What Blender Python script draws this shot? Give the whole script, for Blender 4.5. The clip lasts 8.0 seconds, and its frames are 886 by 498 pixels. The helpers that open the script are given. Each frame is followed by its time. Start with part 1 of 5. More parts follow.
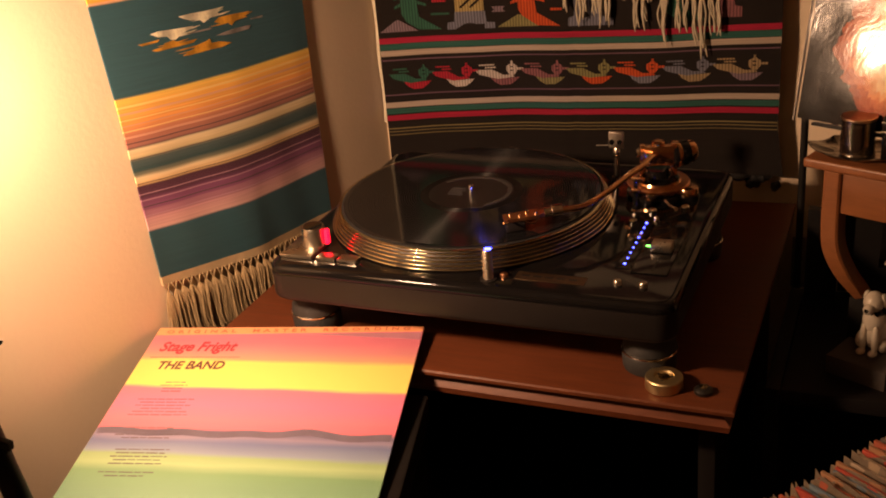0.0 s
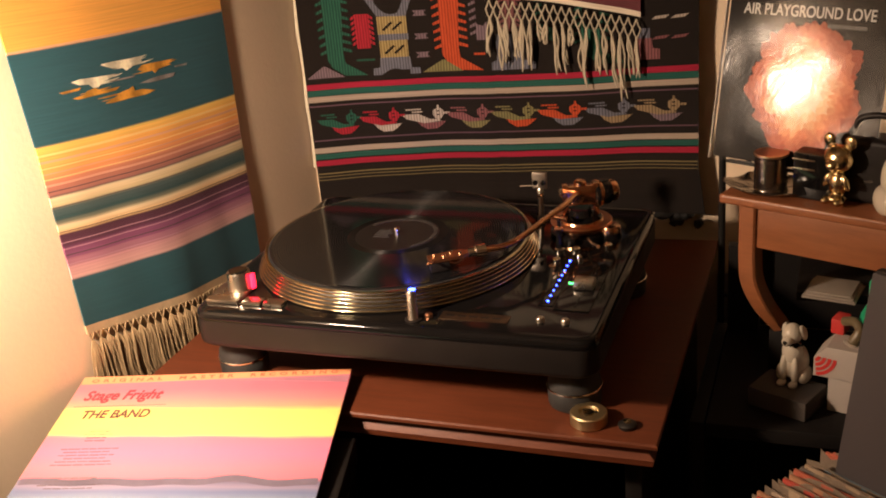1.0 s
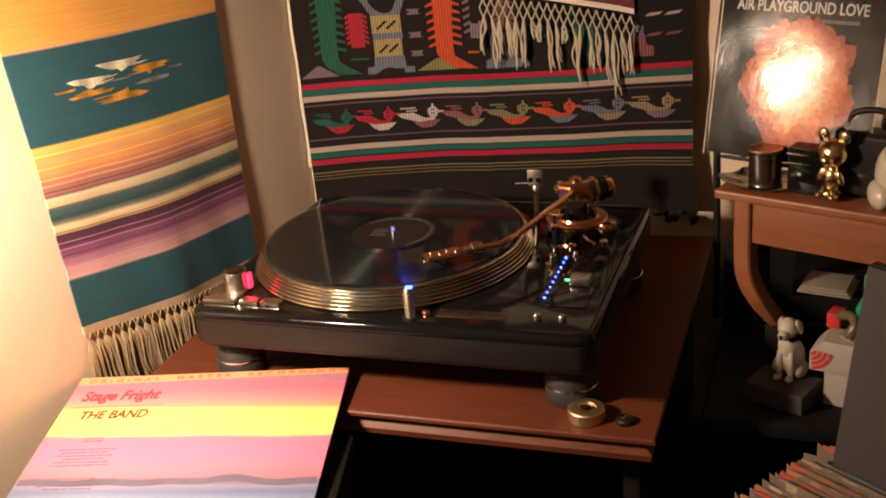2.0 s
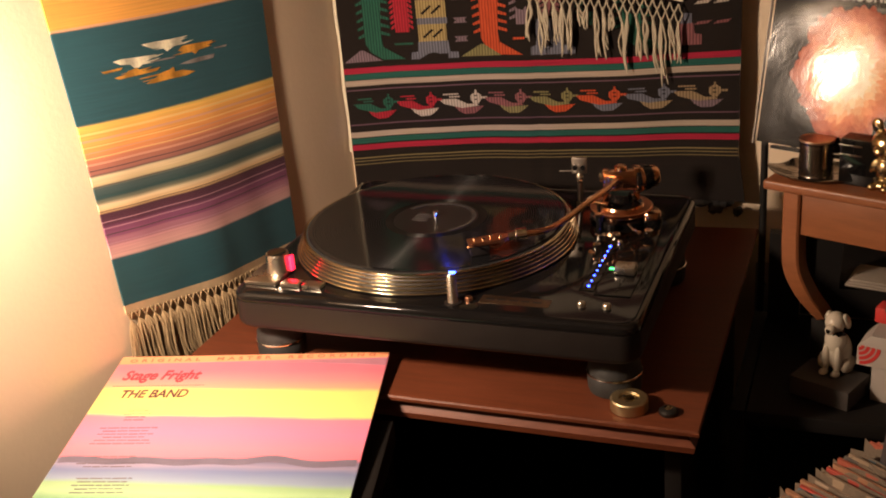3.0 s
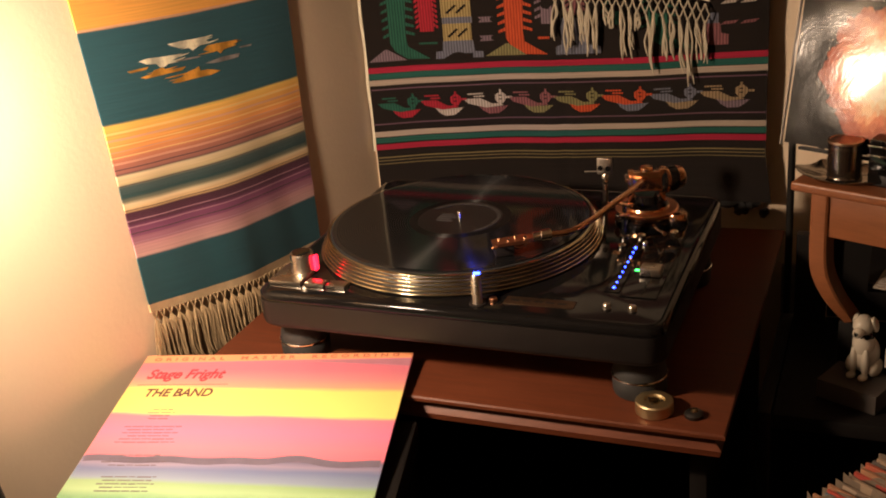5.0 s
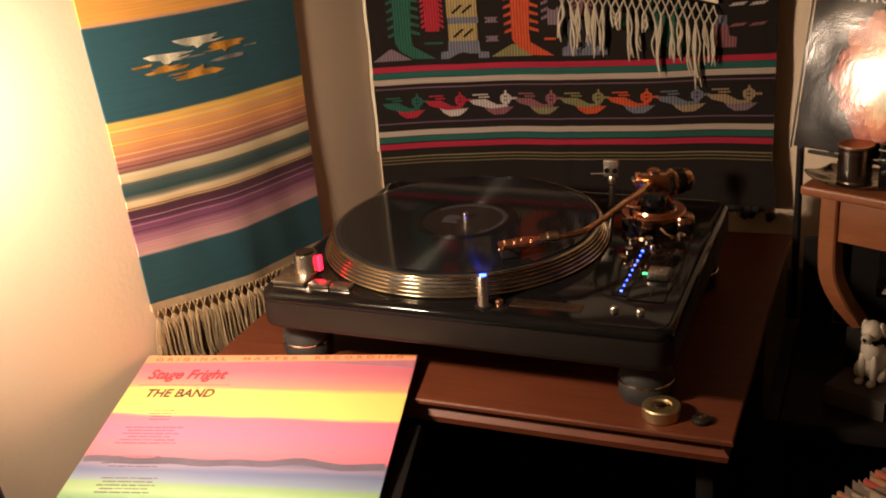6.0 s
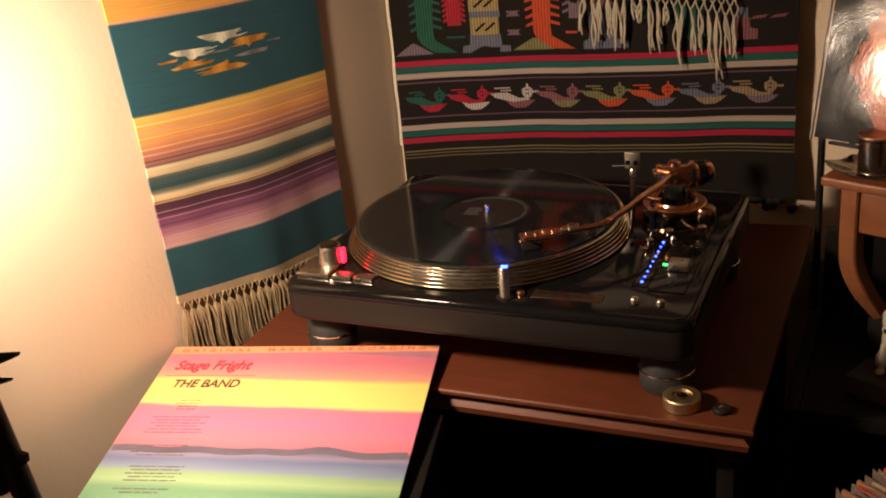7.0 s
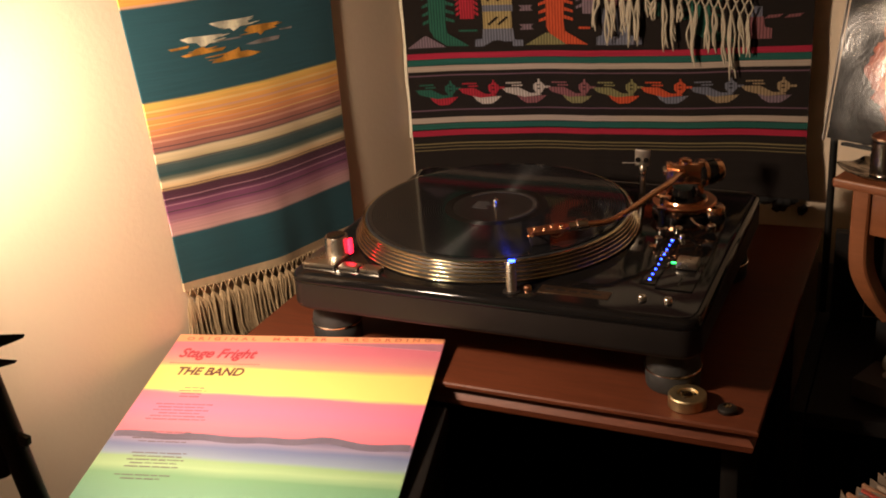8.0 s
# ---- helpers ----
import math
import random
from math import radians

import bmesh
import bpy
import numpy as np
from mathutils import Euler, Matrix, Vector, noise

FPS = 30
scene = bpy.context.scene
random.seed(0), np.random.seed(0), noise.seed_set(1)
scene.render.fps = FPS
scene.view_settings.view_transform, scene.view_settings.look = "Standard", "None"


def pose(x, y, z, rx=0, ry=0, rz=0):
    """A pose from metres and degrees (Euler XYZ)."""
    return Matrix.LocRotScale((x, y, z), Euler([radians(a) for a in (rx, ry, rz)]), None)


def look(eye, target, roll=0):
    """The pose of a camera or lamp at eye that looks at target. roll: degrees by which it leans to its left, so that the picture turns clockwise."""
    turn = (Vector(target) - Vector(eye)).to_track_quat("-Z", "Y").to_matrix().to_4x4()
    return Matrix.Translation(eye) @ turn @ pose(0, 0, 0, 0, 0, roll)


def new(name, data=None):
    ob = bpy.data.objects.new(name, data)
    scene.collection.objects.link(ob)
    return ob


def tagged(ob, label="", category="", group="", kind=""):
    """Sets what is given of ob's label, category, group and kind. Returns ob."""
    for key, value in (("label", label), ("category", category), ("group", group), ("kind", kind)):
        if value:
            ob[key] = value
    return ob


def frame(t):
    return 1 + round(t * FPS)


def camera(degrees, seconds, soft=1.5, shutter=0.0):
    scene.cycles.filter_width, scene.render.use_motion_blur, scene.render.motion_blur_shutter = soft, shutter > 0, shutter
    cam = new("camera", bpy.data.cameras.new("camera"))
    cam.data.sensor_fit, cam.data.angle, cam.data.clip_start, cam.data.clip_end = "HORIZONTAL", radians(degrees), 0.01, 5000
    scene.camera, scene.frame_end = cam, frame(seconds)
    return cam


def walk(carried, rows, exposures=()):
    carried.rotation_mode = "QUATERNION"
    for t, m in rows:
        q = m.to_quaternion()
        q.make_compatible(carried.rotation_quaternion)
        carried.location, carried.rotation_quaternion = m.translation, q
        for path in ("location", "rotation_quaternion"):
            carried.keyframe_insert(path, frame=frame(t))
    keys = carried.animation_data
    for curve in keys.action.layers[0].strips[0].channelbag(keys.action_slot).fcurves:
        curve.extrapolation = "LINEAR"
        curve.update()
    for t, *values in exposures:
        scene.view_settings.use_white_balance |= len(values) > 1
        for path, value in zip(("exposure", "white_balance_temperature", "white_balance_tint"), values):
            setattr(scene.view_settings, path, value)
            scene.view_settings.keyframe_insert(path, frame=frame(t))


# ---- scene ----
cam = camera(43.0, 8.0, soft=1.9)


def aim(x, y, z, yaw, pitch, roll):
    """The camera's pose from its place and its heading, tilt and lean in degrees."""
    a, b = radians(yaw), radians(pitch)
    eye = Vector((x, y, z))
    return look(eye, eye + Vector((-math.sin(a) * math.cos(b), math.cos(a) * math.cos(b), math.sin(b))), roll)


# seconds, place, heading, tilt, lean
PATH = [
    (0, 0.4184, -1.1316, 0.6197, 24.304, -24.822, -5.375),
    (0.5, 0.4315, -1.1281, 0.6069, 22.014, -23.451, -4.220),
    (1, 0.4438, -1.1333, 0.6138, 21.102, -22.618, -5.269),
    (2.5, 0.4397, -1.1373, 0.6104, 20.806, -22.718, -5.687),
    (3, 0.4260, -1.1371, 0.6049, 22.459, -22.943, -5.155),
    (3.5, 0.4297, -1.1372, 0.6079, 23.159, -23.090, -5.227),
    (4, 0.4322, -1.1366, 0.6058, 23.753, -22.988, -5.425),
    (4.5, 0.4292, -1.1367, 0.6080, 23.735, -22.979, -5.500),
    (6, 0.4084, -1.1284, 0.6017, 23.452, -22.844, -4.761),
    (6.5, 0.4155, -1.1370, 0.6052, 24.200, -22.853, -5.234),
    (7, 0.4154, -1.1392, 0.6035, 24.804, -23.001, -5.427),
    (7.5, 0.4118, -1.1414, 0.6047, 25.453, -22.909, -4.739),
    (8, 0.4136, -1.1366, 0.5981, 25.221, -23.150, -4.296),
]
EXPOSURES = [(0.0, -0.2, 8800, 30), (0.5, 0.08, 7700, 20), (1.0, 0.40, 6600, 14), (2.5, 0.44, 6250, 13), (3.5, 0.11, 6600, 13), (4.5, 0.07, 6600, 12.5), (6.5, 0.02, 6300, 11), (8.0, -0.10, 6200, 10)]
walk(cam, [(r[0], aim(*r[1:])) for r in PATH], EXPOSURES)

# ---- light ----
world = bpy.data.worlds.new("room_air")
world.use_nodes = True
world.node_tree.nodes["Background"].inputs[0].default_value = (0.9, 0.6, 0.38, 1)
world.node_tree.nodes["Background"].inputs[1].default_value = 0.008
scene.world = world

BULB = Vector((-0.287, -0.586, 0.443))
bulb_light = bpy.data.lights.new("bulb_light", "POINT")
bulb_light.energy, bulb_light.color, bulb_light.shadow_soft_size = 31.0, (1.0, 0.735, 0.53), 0.032
new("bulb_light", bulb_light).location = BULB

# ---- materials ----


def material(name, base, rough=0.6, metal=0.0, vary=0.12, scale=60.0, bump=0.1, coat=0.0, fine=900.0, spec=0.5, stretch=None):
    """Principled surface with variation at two scales and a fine relief."""
    m = bpy.data.materials.new(name)
    m.use_nodes = True
    nt, bs = m.node_tree, m.node_tree.nodes["Principled BSDF"]
    co = nt.nodes.new("ShaderNodeTexCoord")
    mp = nt.nodes.new("ShaderNodeMapping")
    nt.links.new(co.outputs["Object"], mp.inputs[0])
    if stretch:
        mp.inputs["Scale"].default_value = stretch
    big, small = nt.nodes.new("ShaderNodeTexNoise"), nt.nodes.new("ShaderNodeTexNoise")
    for n, s in ((big, scale), (small, fine)):
        n.inputs["Scale"].default_value, n.inputs["Detail"].default_value = s, 5
        nt.links.new(mp.outputs[0], n.inputs["Vector"])
    mix = nt.nodes.new("ShaderNodeMix")
    mix.data_type = "RGBA"
    mix.inputs[6].default_value = (*[c * (1 - vary) for c in base], 1)
    mix.inputs[7].default_value = (*[min(1, c * (1 + vary)) for c in base], 1)
    add = nt.nodes.new("ShaderNodeMath")
    add.operation = "MULTIPLY_ADD"
    add.inputs[1].default_value = 0.35
    nt.links.new(small.outputs[0], add.inputs[0])
    nt.links.new(big.outputs[0], add.inputs[2])
    sub = nt.nodes.new("ShaderNodeMath")
    sub.operation = "SUBTRACT"
    sub.inputs[1].default_value = 0.18
    nt.links.new(add.outputs[0], sub.inputs[0])
    nt.links.new(sub.outputs[0], mix.inputs[0])
    nt.links.new(mix.outputs[2], bs.inputs["Base Color"])
    bs.inputs["Metallic"].default_value, bs.inputs["Coat Weight"].default_value = metal, coat
    bs.inputs["Specular IOR Level"].default_value = spec
    bs.inputs["Coat Roughness"].default_value = 0.05
    rg = nt.nodes.new("ShaderNodeMapRange")
    rg.inputs[3].default_value, rg.inputs[4].default_value = rough * 0.8, min(1, rough * 1.2)
    nt.links.new(big.outputs[0], rg.inputs[0])
    nt.links.new(rg.outputs[0], bs.inputs["Roughness"])
    if bump:
        b = nt.nodes.new("ShaderNodeBump")
        b.inputs["Strength"].default_value, b.inputs["Distance"].default_value = bump, 0.002
        nt.links.new(small.outputs[0], b.inputs["Height"])
        nt.links.new(b.outputs[0], bs.inputs["Normal"])
    return m


def glow(name, color, strength):
    m = bpy.data.materials.new(name)
    m.use_nodes = True
    bs = m.node_tree.nodes["Principled BSDF"]
    bs.inputs["Base Color"].default_value = (*color, 1)
    bs.inputs["Emission Color"].default_value, bs.inputs["Emission Strength"].default_value = (*color, 1), strength
    return m


def woven(name, stops, along="v", rough=0.95, threads=(260, 420), step=True, wobble=0.006, streak=0.25, lines=()):
    """Cloth woven in bands: a colour ramp over the cloth's own coordinates, with weft streaks and a thread relief."""
    m = bpy.data.materials.new(name)
    m.use_nodes = True
    nt, bs = m.node_tree, m.node_tree.nodes["Principled BSDF"]
    uv = nt.nodes.new("ShaderNodeUVMap")
    sep = nt.nodes.new("ShaderNodeSeparateXYZ")
    nt.links.new(uv.outputs[0], sep.inputs[0])
    noise_n = nt.nodes.new("ShaderNodeTexNoise")
    noise_n.inputs["Scale"].default_value = 5.0
    nt.links.new(uv.outputs[0], noise_n.inputs["Vector"])
    off = nt.nodes.new("ShaderNodeMath")
    off.operation = "MULTIPLY_ADD"
    off.inputs[1].default_value = wobble
    nt.links.new(noise_n.outputs[0], off.inputs[0])
    nt.links.new(sep.outputs[1 if along == "v" else 0], off.inputs[2])
    ramp = nt.nodes.new("ShaderNodeValToRGB")
    ramp.color_ramp.interpolation = "CONSTANT" if step else "LINEAR"
    els = ramp.color_ramp.elements
    for i, (pos, col) in enumerate(stops):
        e = els[i] if i < 2 else els.new(pos)
        e.position = pos
    for e, (pos, col) in zip(els, stops):
        e.position, e.color = pos, (*col, 1)
    nt.links.new(off.outputs[0], ramp.inputs[0])
    base = ramp.outputs[0]
    if lines:
        # thin lines woven across the bands
        thin, lay = nt.nodes.new("ShaderNodeValToRGB"), nt.nodes.new("ShaderNodeMix")
        thin.color_ramp.interpolation, lay.data_type = "CONSTANT", "RGBA"
        marks = [(0.0, (0, 0, 0, 0))]
        for pos, width, col in lines:
            marks += [(pos, (*col, 0.8)), (pos + width, (*col, 0))]
        for pos, col in marks[2:]:
            thin.color_ramp.elements.new(pos)
        for e, (pos, col) in zip(thin.color_ramp.elements, marks):
            e.position, e.color = pos, col
        nt.links.new(off.outputs[0], thin.inputs[0])
        nt.links.new(thin.outputs[1], lay.inputs[0])
        nt.links.new(base, lay.inputs[6])
        nt.links.new(thin.outputs[0], lay.inputs[7])
        base = lay.outputs[2]
    # streaks along the weft
    mp = nt.nodes.new("ShaderNodeMapping")
    mp.inputs["Scale"].default_value = (3.0, 170.0, 1.0)
    nt.links.new(uv.outputs[0], mp.inputs[0])
    st = nt.nodes.new("ShaderNodeTexNoise")
    st.inputs["Scale"].default_value, st.inputs["Detail"].default_value = 1.0, 3
    nt.links.new(mp.outputs[0], st.inputs["Vector"])
    rng = nt.nodes.new("ShaderNodeMapRange")
    rng.inputs[1].default_value, rng.inputs[2].default_value = 0.25, 0.75
    rng.inputs[3].default_value, rng.inputs[4].default_value = 1 - streak, 1 + streak
    nt.links.new(st.outputs[0], rng.inputs[0])
    mul = nt.nodes.new("ShaderNodeVectorMath")
    mul.operation = "MULTIPLY"
    nt.links.new(base, mul.inputs[0])
    nt.links.new(rng.outputs[0], mul.inputs[1])
    nt.links.new(mul.outputs[0], bs.inputs["Base Color"])
    bs.inputs["Roughness"].default_value, bs.inputs["Specular IOR Level"].default_value = rough, 0.15
    bs.inputs["Sheen Weight"].default_value = 0.15
    # thread relief
    wx, wy = nt.nodes.new("ShaderNodeTexWave"), nt.nodes.new("ShaderNodeTexWave")
    wx.bands_direction, wy.bands_direction = "X", "Y"
    wx.inputs["Scale"].default_value, wy.inputs["Scale"].default_value = threads[0] / 6.28, threads[1] / 6.28
    mx = nt.nodes.new("ShaderNodeMath")
    mx.operation = "MULTIPLY"
    for w, k in ((wx, 0), (wy, 1)):
        nt.links.new(uv.outputs[0], w.inputs["Vector"])
        nt.links.new(w.outputs["Fac"], mx.inputs[k])
    b = nt.nodes.new("ShaderNodeBump")
    b.inputs["Strength"].default_value, b.inputs["Distance"].default_value = 0.35, 0.001
    nt.links.new(mx.outputs[0], b.inputs["Height"])
    nt.links.new(b.outputs[0], bs.inputs["Normal"])
    return m


WALL = material("wall_paint", (0.78, 0.625, 0.455), 0.7, vary=0.05, scale=5, bump=0.15, fine=160)
# unseen far walls, ceiling and carpet: tones raised to bounce fill light
BOUNCE_WALL = material("bounce_wall_paint", (0.76, 0.60, 0.44), 0.75, vary=0.08, scale=5, bump=0.15, fine=160)
CEIL = material("ceiling_paint", (0.84, 0.76, 0.66), 0.8, vary=0.04, scale=4)
CARPET = material("carpet", (0.24, 0.17, 0.12), 0.95, vary=0.3, scale=8, bump=0.5, fine=400)
WOOD = material("board_wood", (0.115, 0.032, 0.014), 0.45, vary=0.38, scale=14, bump=0.06, stretch=(1.0, 9.0, 9.0), fine=80, spec=0.2)
STAND_WOOD = material("stand_wood", (0.24, 0.085, 0.033), 0.40, vary=0.28, scale=16, bump=0.05, stretch=(1.2, 8.0, 8.0), fine=90)
BLACK_WOOD = material("black_cabinet", (0.007, 0.0056, 0.005), 0.65, vary=0.3, scale=12, spec=0.2)
GLOSS_BLACK = material("gloss_black", (0.006, 0.0055, 0.0055), 0.07, vary=0.2, scale=20, bump=0.0, spec=0.32)
SATIN_BLACK = material("satin_black", (0.0145, 0.0118, 0.0108), 0.45, vary=0.2, scale=30, bump=0.05, spec=0.2)
RUBBER = material("rubber", (0.02, 0.019, 0.018), 0.7, vary=0.2)
VINYL = material("vinyl", (0.008, 0.008, 0.009), 0.07, vary=0.2, scale=6, bump=0.0)
GROOVE = material("vinyl_grooves", (0.006, 0.006, 0.006), 0.52, vary=0.2, scale=6, bump=0.0, coat=0.09)
gb = GROOVE.node_tree.nodes["Principled BSDF"]
tang = GROOVE.node_tree.nodes.new("ShaderNodeTangent")
tang.direction_type, tang.axis = "RADIAL", "Z"
GROOVE.node_tree.links.new(tang.outputs[0], gb.inputs["Tangent"])
gb.inputs["Anisotropic"].default_value, gb.inputs["Specular IOR Level"].default_value, gb.inputs["Coat Roughness"].default_value = 1.0, 0.24, 0.18
gb.inputs["Anisotropic Rotation"].default_value = 0.25
LABEL_DARK = material("label_paper", (0.009, 0.0085, 0.008), 0.3, vary=0.25, scale=60)
LABEL_GREY = material("label_print", (0.040, 0.037, 0.034), 0.5, vary=0.2, scale=80)
PLATTER = material("platter_metal", (0.74, 0.64, 0.44), 0.13, 1.0, vary=0.08, bump=0.0)
PLATTER_DARK = material("platter_groove", (0.05, 0.045, 0.04), 0.4, 0.8, vary=0.15)
GOLD = material("gold_plate", (0.80, 0.45, 0.26), 0.16, 1.0, vary=0.1, bump=0.0)
CHROME = material("chrome", (0.75, 0.70, 0.62), 0.13, 1.0, vary=0.06, bump=0.0)
BRASS = material("brass", (0.60, 0.47, 0.26), 0.2, 1.0, vary=0.1, bump=0.02)
STEEL = material("brushed_steel", (0.58, 0.53, 0.45), 0.28, 1.0, vary=0.1, scale=40, bump=0.02)
DULL_STEEL = material("dull_steel", (0.30, 0.26, 0.22), 0.3, 1.0, vary=0.15, bump=0.02)
TIN = material("tin", (0.36, 0.32, 0.29), 0.2, 1.0, vary=0.15, bump=0.03)
COPPER = material("copper", (0.75, 0.36, 0.2), 0.3, 1.0, vary=0.15, bump=0.03)
PORCELAIN = material("porcelain", (0.52, 0.46, 0.37), 0.18, vary=0.08, coat=0.4, bump=0.0)
PLASTER = material("plaster_stone", (0.065, 0.054, 0.047), 0.85, vary=0.2, scale=30, bump=0.3)
FRINGE = material("raw_wool", (0.34, 0.24, 0.13), 0.95, vary=0.4, scale=90, bump=0.3)
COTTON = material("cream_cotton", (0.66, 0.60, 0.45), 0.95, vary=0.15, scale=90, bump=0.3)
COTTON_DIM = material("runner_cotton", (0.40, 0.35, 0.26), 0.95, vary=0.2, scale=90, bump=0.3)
GREY_PANEL = material("grey_panel", (0.062, 0.053, 0.056), 0.55, vary=0.08, scale=10, bump=0.05)
CARD_WHITE = material("white_card", (0.40, 0.35, 0.31), 0.6, vary=0.06)
CARD_RED = material("red_print", (0.55, 0.035, 0.03), 0.55, vary=0.08)
GREEN_PLASTIC = material("green_plastic", (0.02, 0.35, 0.17), 0.3, vary=0.1)
PAPER = material("paper", (0.27, 0.23, 0.19), 0.8, vary=0.08)
FEATHER = material("black_feather", (0.022, 0.018, 0.015), 0.7, vary=0.3, spec=0.1)
LAMP_BLACK = material("lamp_metal", (0.010, 0.009, 0.008), 0.5, vary=0.2, spec=0.2)
SHADE_IN = material("shade_lining", (0.75, 0.68, 0.55), 0.7, vary=0.04)
BLUE_LED = glow("blue_led", (0.02, 0.05, 1.0), 22)
GREEN_LED = glow("green_led", (0.05, 1.0, 0.15), 5)
RED_LED = glow("red_strobe", (1.0, 0.012, 0.04), 4)
BULB_GLOW = glow("bulb_glow", (1.0, 0.78, 0.52), 160)

# ---- mesh helpers ----


def part(name, bm, mat, parent=None, label="", m=None, smooth=True):
    """Link a bmesh as one mesh object under a thing or a part."""
    me = bpy.data.meshes.new(name)
    bmesh.ops.recalc_face_normals(bm, faces=bm.faces)
    bm.to_mesh(me)
    bm.free()
    for one in (mat if isinstance(mat, (list, tuple)) else [mat]):
        me.materials.append(one)
    if smooth:
        me.shade_smooth()
        me.set_sharp_from_angle(angle=radians(38))
    ob = new(name, me)
    if m is not None:
        ob.matrix_basis = m
    if parent is not None:
        ob.parent = parent
    if label:
        ob["label"] = label
    return ob


def thing(name, label, category, m=None, group="", kind=""):
    ob = new(name)
    ob.empty_display_size = 0.05
    if m is not None:
        ob.matrix_basis = m
    return tagged(ob, label, category, group, kind)


def box(x0, x1, y0, y1, z0, z1, bevel=0.0, seg=2, bm=None):
    bm = bm or bmesh.new()
    made = bmesh.ops.create_cube(bm, size=1.0, matrix=Matrix.LocRotScale(((x0 + x1) / 2, (y0 + y1) / 2, (z0 + z1) / 2), None, (x1 - x0, y1 - y0, z1 - z0)))
    if bevel:
        edges = list({e for v in made["verts"] for e in v.link_edges})
        bmesh.ops.bevel(bm, geom=edges, offset=bevel, segments=seg, affect="EDGES", profile=0.6)
    return bm


def lathe(profile, seg=32, bm=None, m=None):
    """A body turned round z from (radius, height) pairs; open ends are closed."""
    bm = bm or bmesh.new()
    rings = []
    for r, z in profile:
        ring = [bm.verts.new((r * math.cos(2 * math.pi * i / seg), r * math.sin(2 * math.pi * i / seg), z)) for i in range(seg)]
        rings.append(ring)
    for a, b in zip(rings, rings[1:]):
        for i in range(seg):
            bm.faces.new((a[i], a[(i + 1) % seg], b[(i + 1) % seg], b[i]))
    bm.faces.new(rings[0][::-1])
    bm.faces.new(rings[-1])
    if m is not None:
        bmesh.ops.transform(bm, matrix=m, verts=[v for ring in rings for v in ring])
    return bm


def tube(points, radius, seg=10, bm=None, caps=True):
    """A round bar along points; radius is one number or one for each point."""
    bm = bm or bmesh.new()
    pts = [Vector(q) for q in points]
    rad = radius if isinstance(radius, (list, tuple)) else [radius] * len(pts)
    rings, side = [], None
    for i, q in enumerate(pts):
        d = (pts[min(i + 1, len(pts) - 1)] - pts[max(i - 1, 0)]).normalized()
        if side is None:
            side = d.orthogonal().normalized()
        side = (side - d * side.dot(d)).normalized()
        up = d.cross(side)
        rings.append([bm.verts.new(q + (side * math.cos(2 * math.pi * k / seg) + up * math.sin(2 * math.pi * k / seg)) * rad[i]) for k in range(seg)])
    for a, b in zip(rings, rings[1:]):
        for k in range(seg):
            bm.faces.new((a[k], a[(k + 1) % seg], b[(k + 1) % seg], b[k]))
    if caps:
        bm.faces.new(rings[0][::-1])
        bm.faces.new(rings[-1])
    return bm


def prism(outline, z0, z1, bm=None):
    """A flat outline of (x, y) raised from z0 to z1."""
    bm = bm or bmesh.new()
    lo, hi = [bm.verts.new((x, y, z0)) for x, y in outline], [bm.verts.new((x, y, z1)) for x, y in outline]
    n = len(lo)
    bm.faces.new(lo[::-1])
    bm.faces.new(hi)
    for i in range(n):
        bm.faces.new((lo[i], lo[(i + 1) % n], hi[(i + 1) % n], hi[i]))
    return bm


def smooth_line(points, n=8):
    """Points of a soft curve through the given ones."""
    q = [Vector(p) for p in points]
    q = [q[0] * 2 - q[1]] + q + [q[-1] * 2 - q[-2]]
    out = []
    for i in range(1, len(q) - 2):
        for k in range(n):
            t = k / n
            a, b, c, d = q[i - 1], q[i], q[i + 1], q[i + 2]
            out.append(0.5 * (2 * b + (c - a) * t + (2 * a - 5 * b + 4 * c - d) * t * t + (3 * b - a - 3 * c + d) * t ** 3))
    return out + [q[-2]]


def round_rect(x0, x1, y0, y1, r, n=6):
    out = []
    for cx, cy, a0 in ((x1 - r, y1 - r, 0), (x0 + r, y1 - r, 90), (x0 + r, y0 + r, 180), (x1 - r, y0 + r, 270)):
        for k in range(n + 1):
            a = radians(a0 + 90 * k / n)
            out.append((cx + r * math.cos(a), cy + r * math.sin(a)))
    return out


def layered(rings, bm=None):
    """A body through stacked outlines of one count: each a list of (x, y) and a height."""
    bm = bm or bmesh.new()
    rows = [[bm.verts.new((x, y, z)) for x, y in o] for o, z in rings]
    n = len(rows[0])
    for a, b in zip(rows, rows[1:]):
        for i in range(n):
            bm.faces.new((a[i], a[(i + 1) % n], b[(i + 1) % n], b[i]))
    bm.faces.new(rows[0][::-1])
    bm.faces.new(rows[-1])
    return bm


def words(name, text, size, mat, parent, m, shear=0.0, depth=0.0002, spacing=1.0, bold=0.0, wide=0.0):
    """Built-in lettering turned into a mesh; bold thickens the strokes, wide sets the line's length."""
    cu = bpy.data.curves.new(name, "FONT")
    cu.body, cu.size, cu.shear, cu.extrude, cu.space_character, cu.offset = text, size, shear, depth, spacing, bold
    tmp = bpy.data.objects.new(name, cu)
    me = bpy.data.meshes.new_from_object(tmp)
    bpy.data.objects.remove(tmp)
    bpy.data.curves.remove(cu)
    if wide:
        xs = [v.co.x for v in me.vertices]
        me.transform(Matrix.Diagonal((wide / (max(xs) - min(xs)), 1, 1, 1)))
    me.materials.clear()
    me.materials.append(mat)
    ob = new(name, me)
    ob.matrix_basis = m
    ob.parent = parent
    return ob


